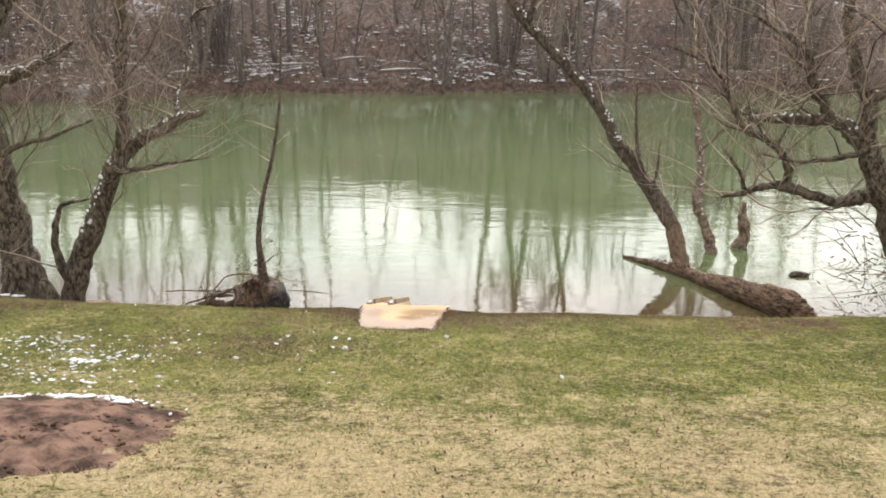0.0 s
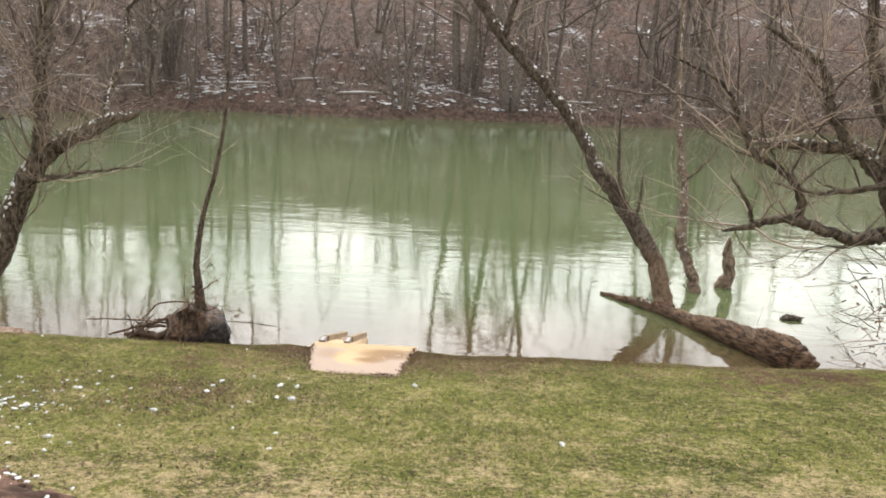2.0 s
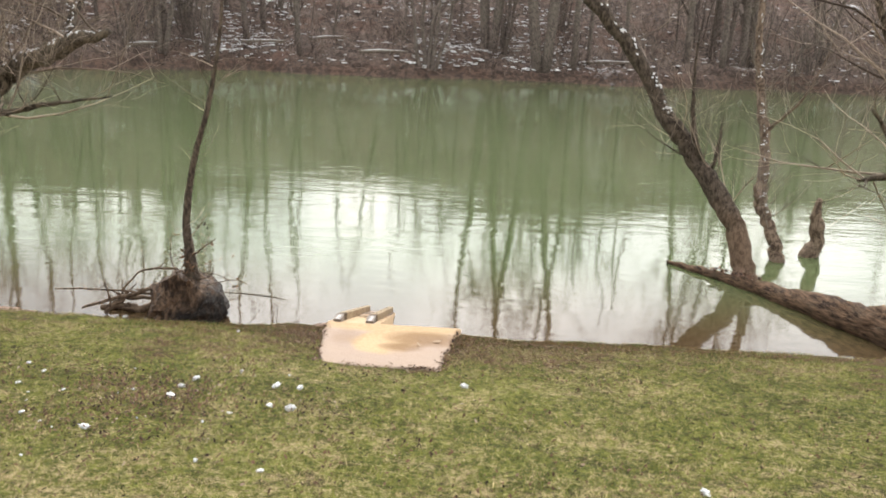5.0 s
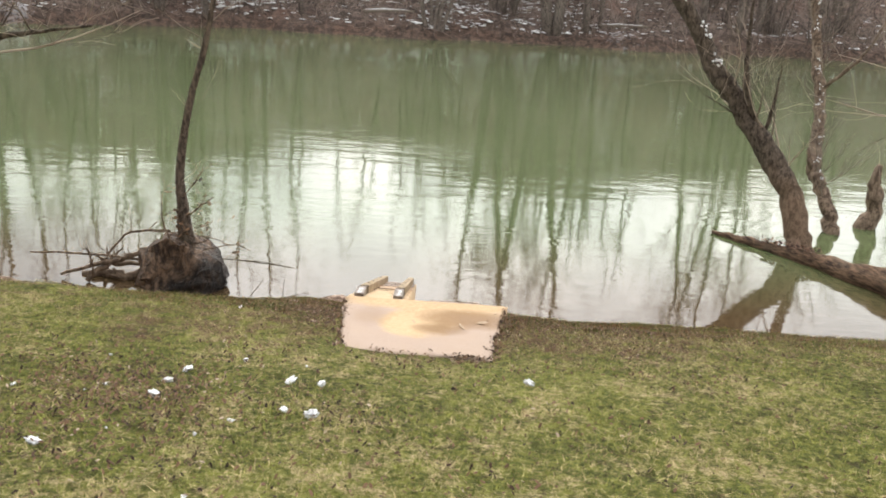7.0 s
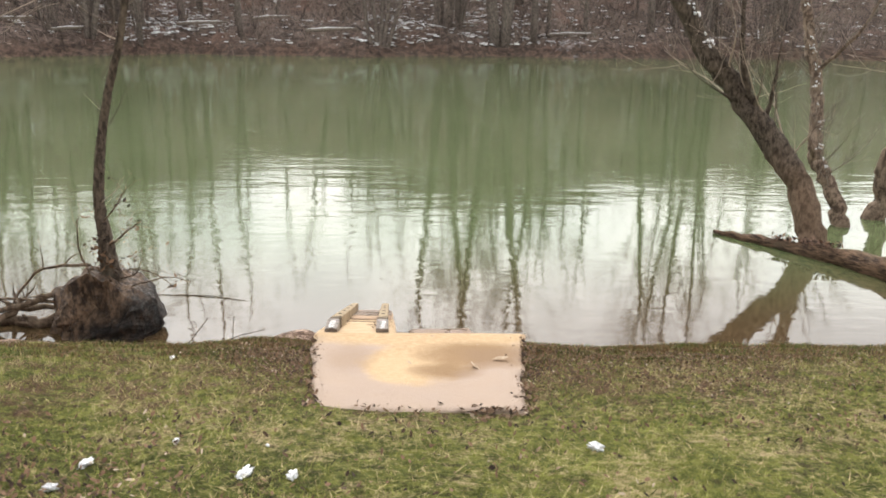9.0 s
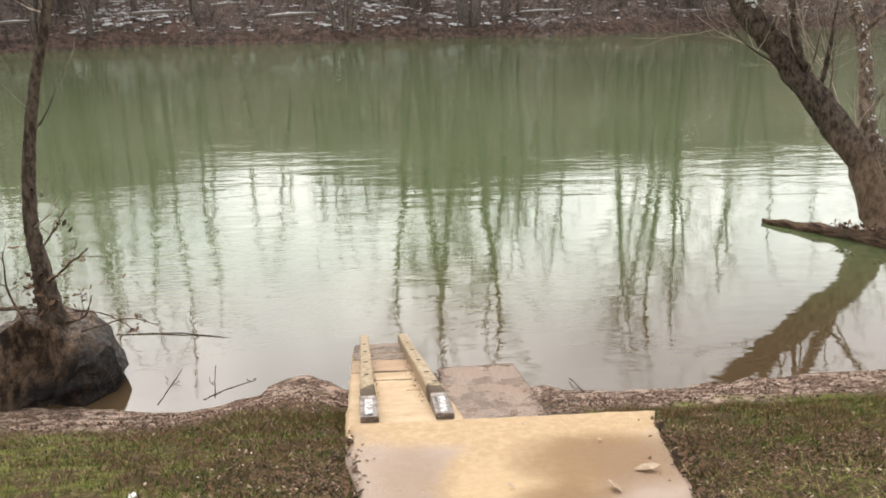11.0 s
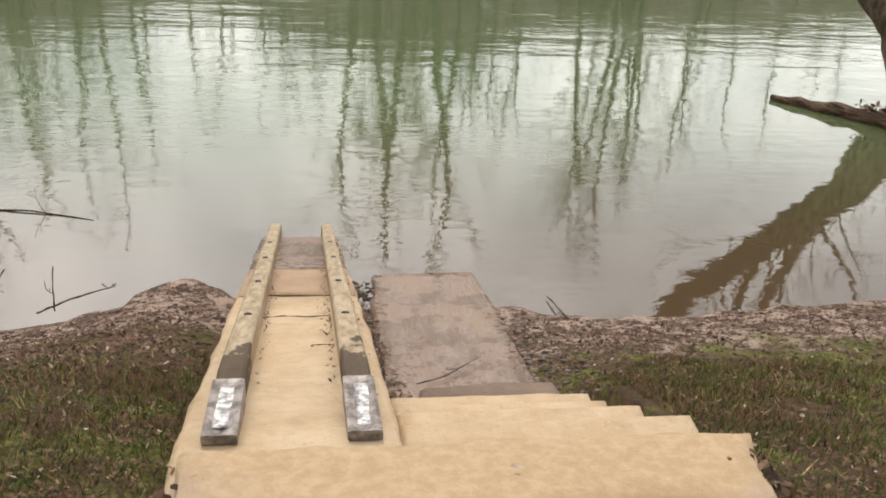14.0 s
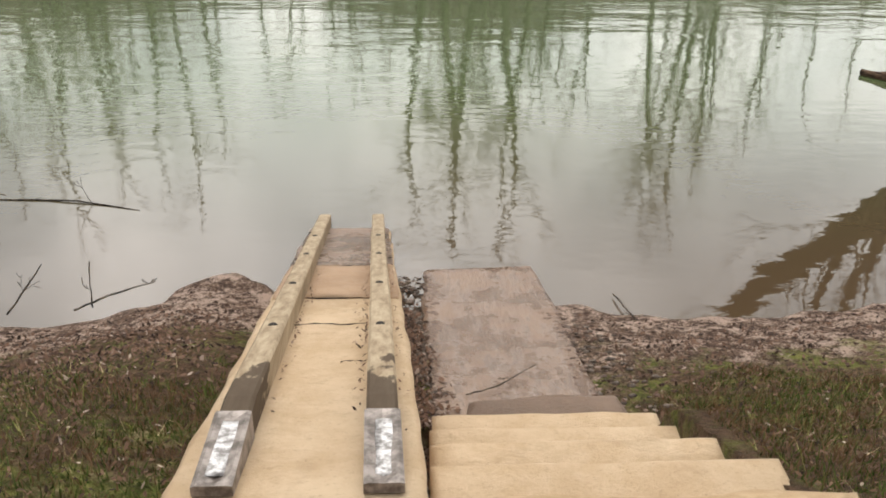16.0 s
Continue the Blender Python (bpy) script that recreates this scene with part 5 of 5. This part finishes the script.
# lumps of mud and scraps along the waterline
b = Buf()
for k in range(1800):
    x, y = rng.uniform(-2.2, 6.5), rng.triangular(16.9, 18.9, 18.2)
    if on_concrete(x, y) or (0.95 < x < 1.72 and y > 16.8):
        continue
    z = ground_top(x, y)
    if not 0.015 < z < 0.55:
        continue
    w = rng.uniform(0.003, 0.013)
    b.blob((x, y, z + w * 0.1), (w * 1.6, w, w * 0.6), k, 3, 5, 0.9)
solid("mud_clods", b, plain("mud_clod", (0.03, 0.018, 0.012), (0.16, 0.1, 0.075), 14, 0.85), "small frosted lumps of mud along the waterline", "mud", kind="stuff")
for k, (x, d, sc) in enumerate(((8.5, 2.0, 1.05), (21.5, 4.0, 1.1), (2.5, 4.0, 0.9))):
    copy_thing(models[(2, 6, 0, 3, 6, 2)[k]], Matrix.Translation(far_spot(x, d)) @ Matrix.Rotation(k * 1.3, 4, "Z") @ Matrix.Scale(sc, 4))

# fine dark turf on the bank beside the ramp
def turf_material():
    m = Mat("bank_turf", 0.8)
    isl = m.geo.outputs["Random Per Island"]
    c = m.mix(isl, (0.028, 0.05, 0.007), (0.18, 0.24, 0.05))
    m.colour(m.mix(m.ramp(m.math("ADD", m.math("MULTIPLY", isl, 0.4), m.noise(3.0, 4, 0.7)), 0.62, 0.78), c, (0.2, 0.115, 0.06)))
    return m.m


b = Buf()
for k in range(110000):
    x, y = rng.triangular(-2.4, 6.0, 1.4), rng.uniform(14.9, 17.7)
    if on_concrete(x, y) or (0.9 < x < 1.8 and y > 16.8):
        continue
    gap = noise.noise(Vector((x * 2.2, y * 2.2, 17.0)))
    if gap < rng.uniform(-0.75, 0.1) + 0.6 * max(0.0, y - (16.35 if x < 0.5 else 16.9)):
        continue
    z = ground_top(x, y)
    if z < 0.3:
        continue
    a, h, w = rng.uniform(0, 6.28), rng.uniform(0.012, 0.042), rng.uniform(0.0014, 0.0034)
    n = len(b.v)
    b.v += [(x - w * math.cos(a), y - w * math.sin(a), z - 0.004), (x + w * math.cos(a), y + w * math.sin(a), z - 0.004), (x + rng.gauss(0, 0.016), y + rng.gauss(0, 0.016), z + h)]
    b.f.append((n, n + 1, n + 2))
solid("bank_turf", b, turf_material(), "fine dark green turf on the bank beside the ramp", "grass", kind="stuff", smooth=False)

# crumbled mulch of leaves and mud over the lower bank
def mulch_material():
    m = Mat("bank_mulch", 0.8)
    isl = m.geo.outputs["Random Per Island"]
    c = m.mix(m.ramp(isl, 0.0, 0.8), (0.022, 0.012, 0.008), (0.2, 0.117, 0.078))
    m.colour(m.mix(m.ramp(isl, 0.93, 0.99), c, (0.42, 0.32, 0.26)))
    return m.m


M_MULCH = mulch_material()
b = Buf()
for k in range(30000):
    x, y = (rng.triangular(-3.0, 0.35, -0.3) if k % 2 else rng.triangular(1.75, 6.5, 1.9)), rng.uniform(15.6, 18.7)
    if on_concrete(x, y) or (0.9 < x < 1.74 and y > 16.8):
        continue
    z = ground_top(x, y)
    if z < 0.03 or (z < 0.12 and rng.random() < 0.6):
        continue
    lowness = 16.9 if x < 0.5 else 17.5
    if rng.random() > 0.12 + 0.88 * min(1.0, max(0.0, y - lowness + 0.5)) or noise.noise(Vector((x * 3, y * 3, 41))) < rng.uniform(-0.8, 0.25):
        continue
    leaf(b, Vector((x, y, z + 0.006)), rng.uniform(0.008, 0.032), rng)
solid("bank_mulch", b, M_MULCH, "crumbled dark leaves and mud on the lower bank", "leaves", kind="stuff", smooth=False)

# wet leaf scraps between ramp and slab, and along the rails
b = Buf()
for k in range(3000):
    y = rng.triangular(16.5, 18.9, 16.95)
    sh = RAMP_TURN * (y - 15.6)
    x = 0.94 - sh + abs(rng.gauss(0, 0.06 + 0.1 * max(0.0, 17.5 - y)))
    if x > 1.3 or (y < 16.86 and x > 1.1):
        continue
    z = max(ground_top(x, y), float(np.interp(y, (16.86, 18.99), (0.335, 0.012))) if x > 0.99 and y > 16.86 else 0.0)
    leaf(b, Vector((x, y, z + 0.01)), rng.uniform(0.01, 0.04), rng)
for k in range(260):
    y = rng.triangular(15.9, 18.8, 17.0)
    xc = rng.choice((0.487 + 0.048, 0.848 - 0.048, 0.848 - 0.048, 0.848 + 0.048))
    x = rx(xc, y) + (abs(rng.gauss(0, 0.014)) if xc in (0.535, 0.896) else -abs(rng.gauss(0, 0.02)))
    leaf(b, Vector((x, y, ramp_z(y) + 0.012)), rng.uniform(0.005, 0.018), rng)
solid("wet_scraps", b, M_MULCH, "dark wet leaf scraps caught beside the ramp and rails", "leaves", kind="stuff", smooth=False)

# leaves caught on the fallen log at the leaning tree's foot
b = Buf()
for k in range(160):
    u = rng.uniform(0, 1)
    leaf(b, Vector((6.45 + 0.6 * u + rng.gauss(0, 0.05), 22.5 - 0.8 * u + rng.gauss(0, 0.05), 0.14 + 0.07 * u + abs(rng.gauss(0, 0.035)))), rng.uniform(0.04, 0.1), rng)
solid("caught_leaves", b, M_MULCH, "brown leaves heaped on the log against the tree", "leaves", kind="stuff", smooth=False)

# a stump and a snowy log between the bank trees
st = thing("rotten_stump", (-6.35, 17.9, 0.4), "ragged dark stump between two bank trees", "stump")
b = Buf()
b.tube([(-6.3, 17.9, 0.1), (-6.32, 17.9, 0.45), (-6.36, 17.9, 0.75), (-6.34, 17.9, 0.88)], [0.22, 0.19, 0.15, 0.05], 12, 0.9)
part("stem", b, M_BARK, st)
lo = thing("bank_log", (-6.9, 17.4, 0.5), "low dark log with a crust of snow beside the bank trees", "log")
b = Buf()
rows = [(-7.9, 17.35, 0.62), (-7.2, 17.4, 0.6), (-6.6, 17.45, 0.56), (-6.2, 17.5, 0.5)]
b.tube(rows, [0.12, 0.13, 0.11, 0.06], 10, 0.4)
part("trunk", b, M_BARK, lo)
b = Buf()
for k in range(26):
    u = rng.uniform(0, 1)
    r = rng.uniform(0.02, 0.05)
    b.blob((-7.8 + 1.4 * u, 17.36 + 0.08 * u + rng.gauss(0, 0.03), 0.73 - 0.06 * u), (r * 1.8, r, r * 0.5), k, 4, 7, 0.7)
part("snow_crust", b, M_SNOW, lo, "broken crust of snow")
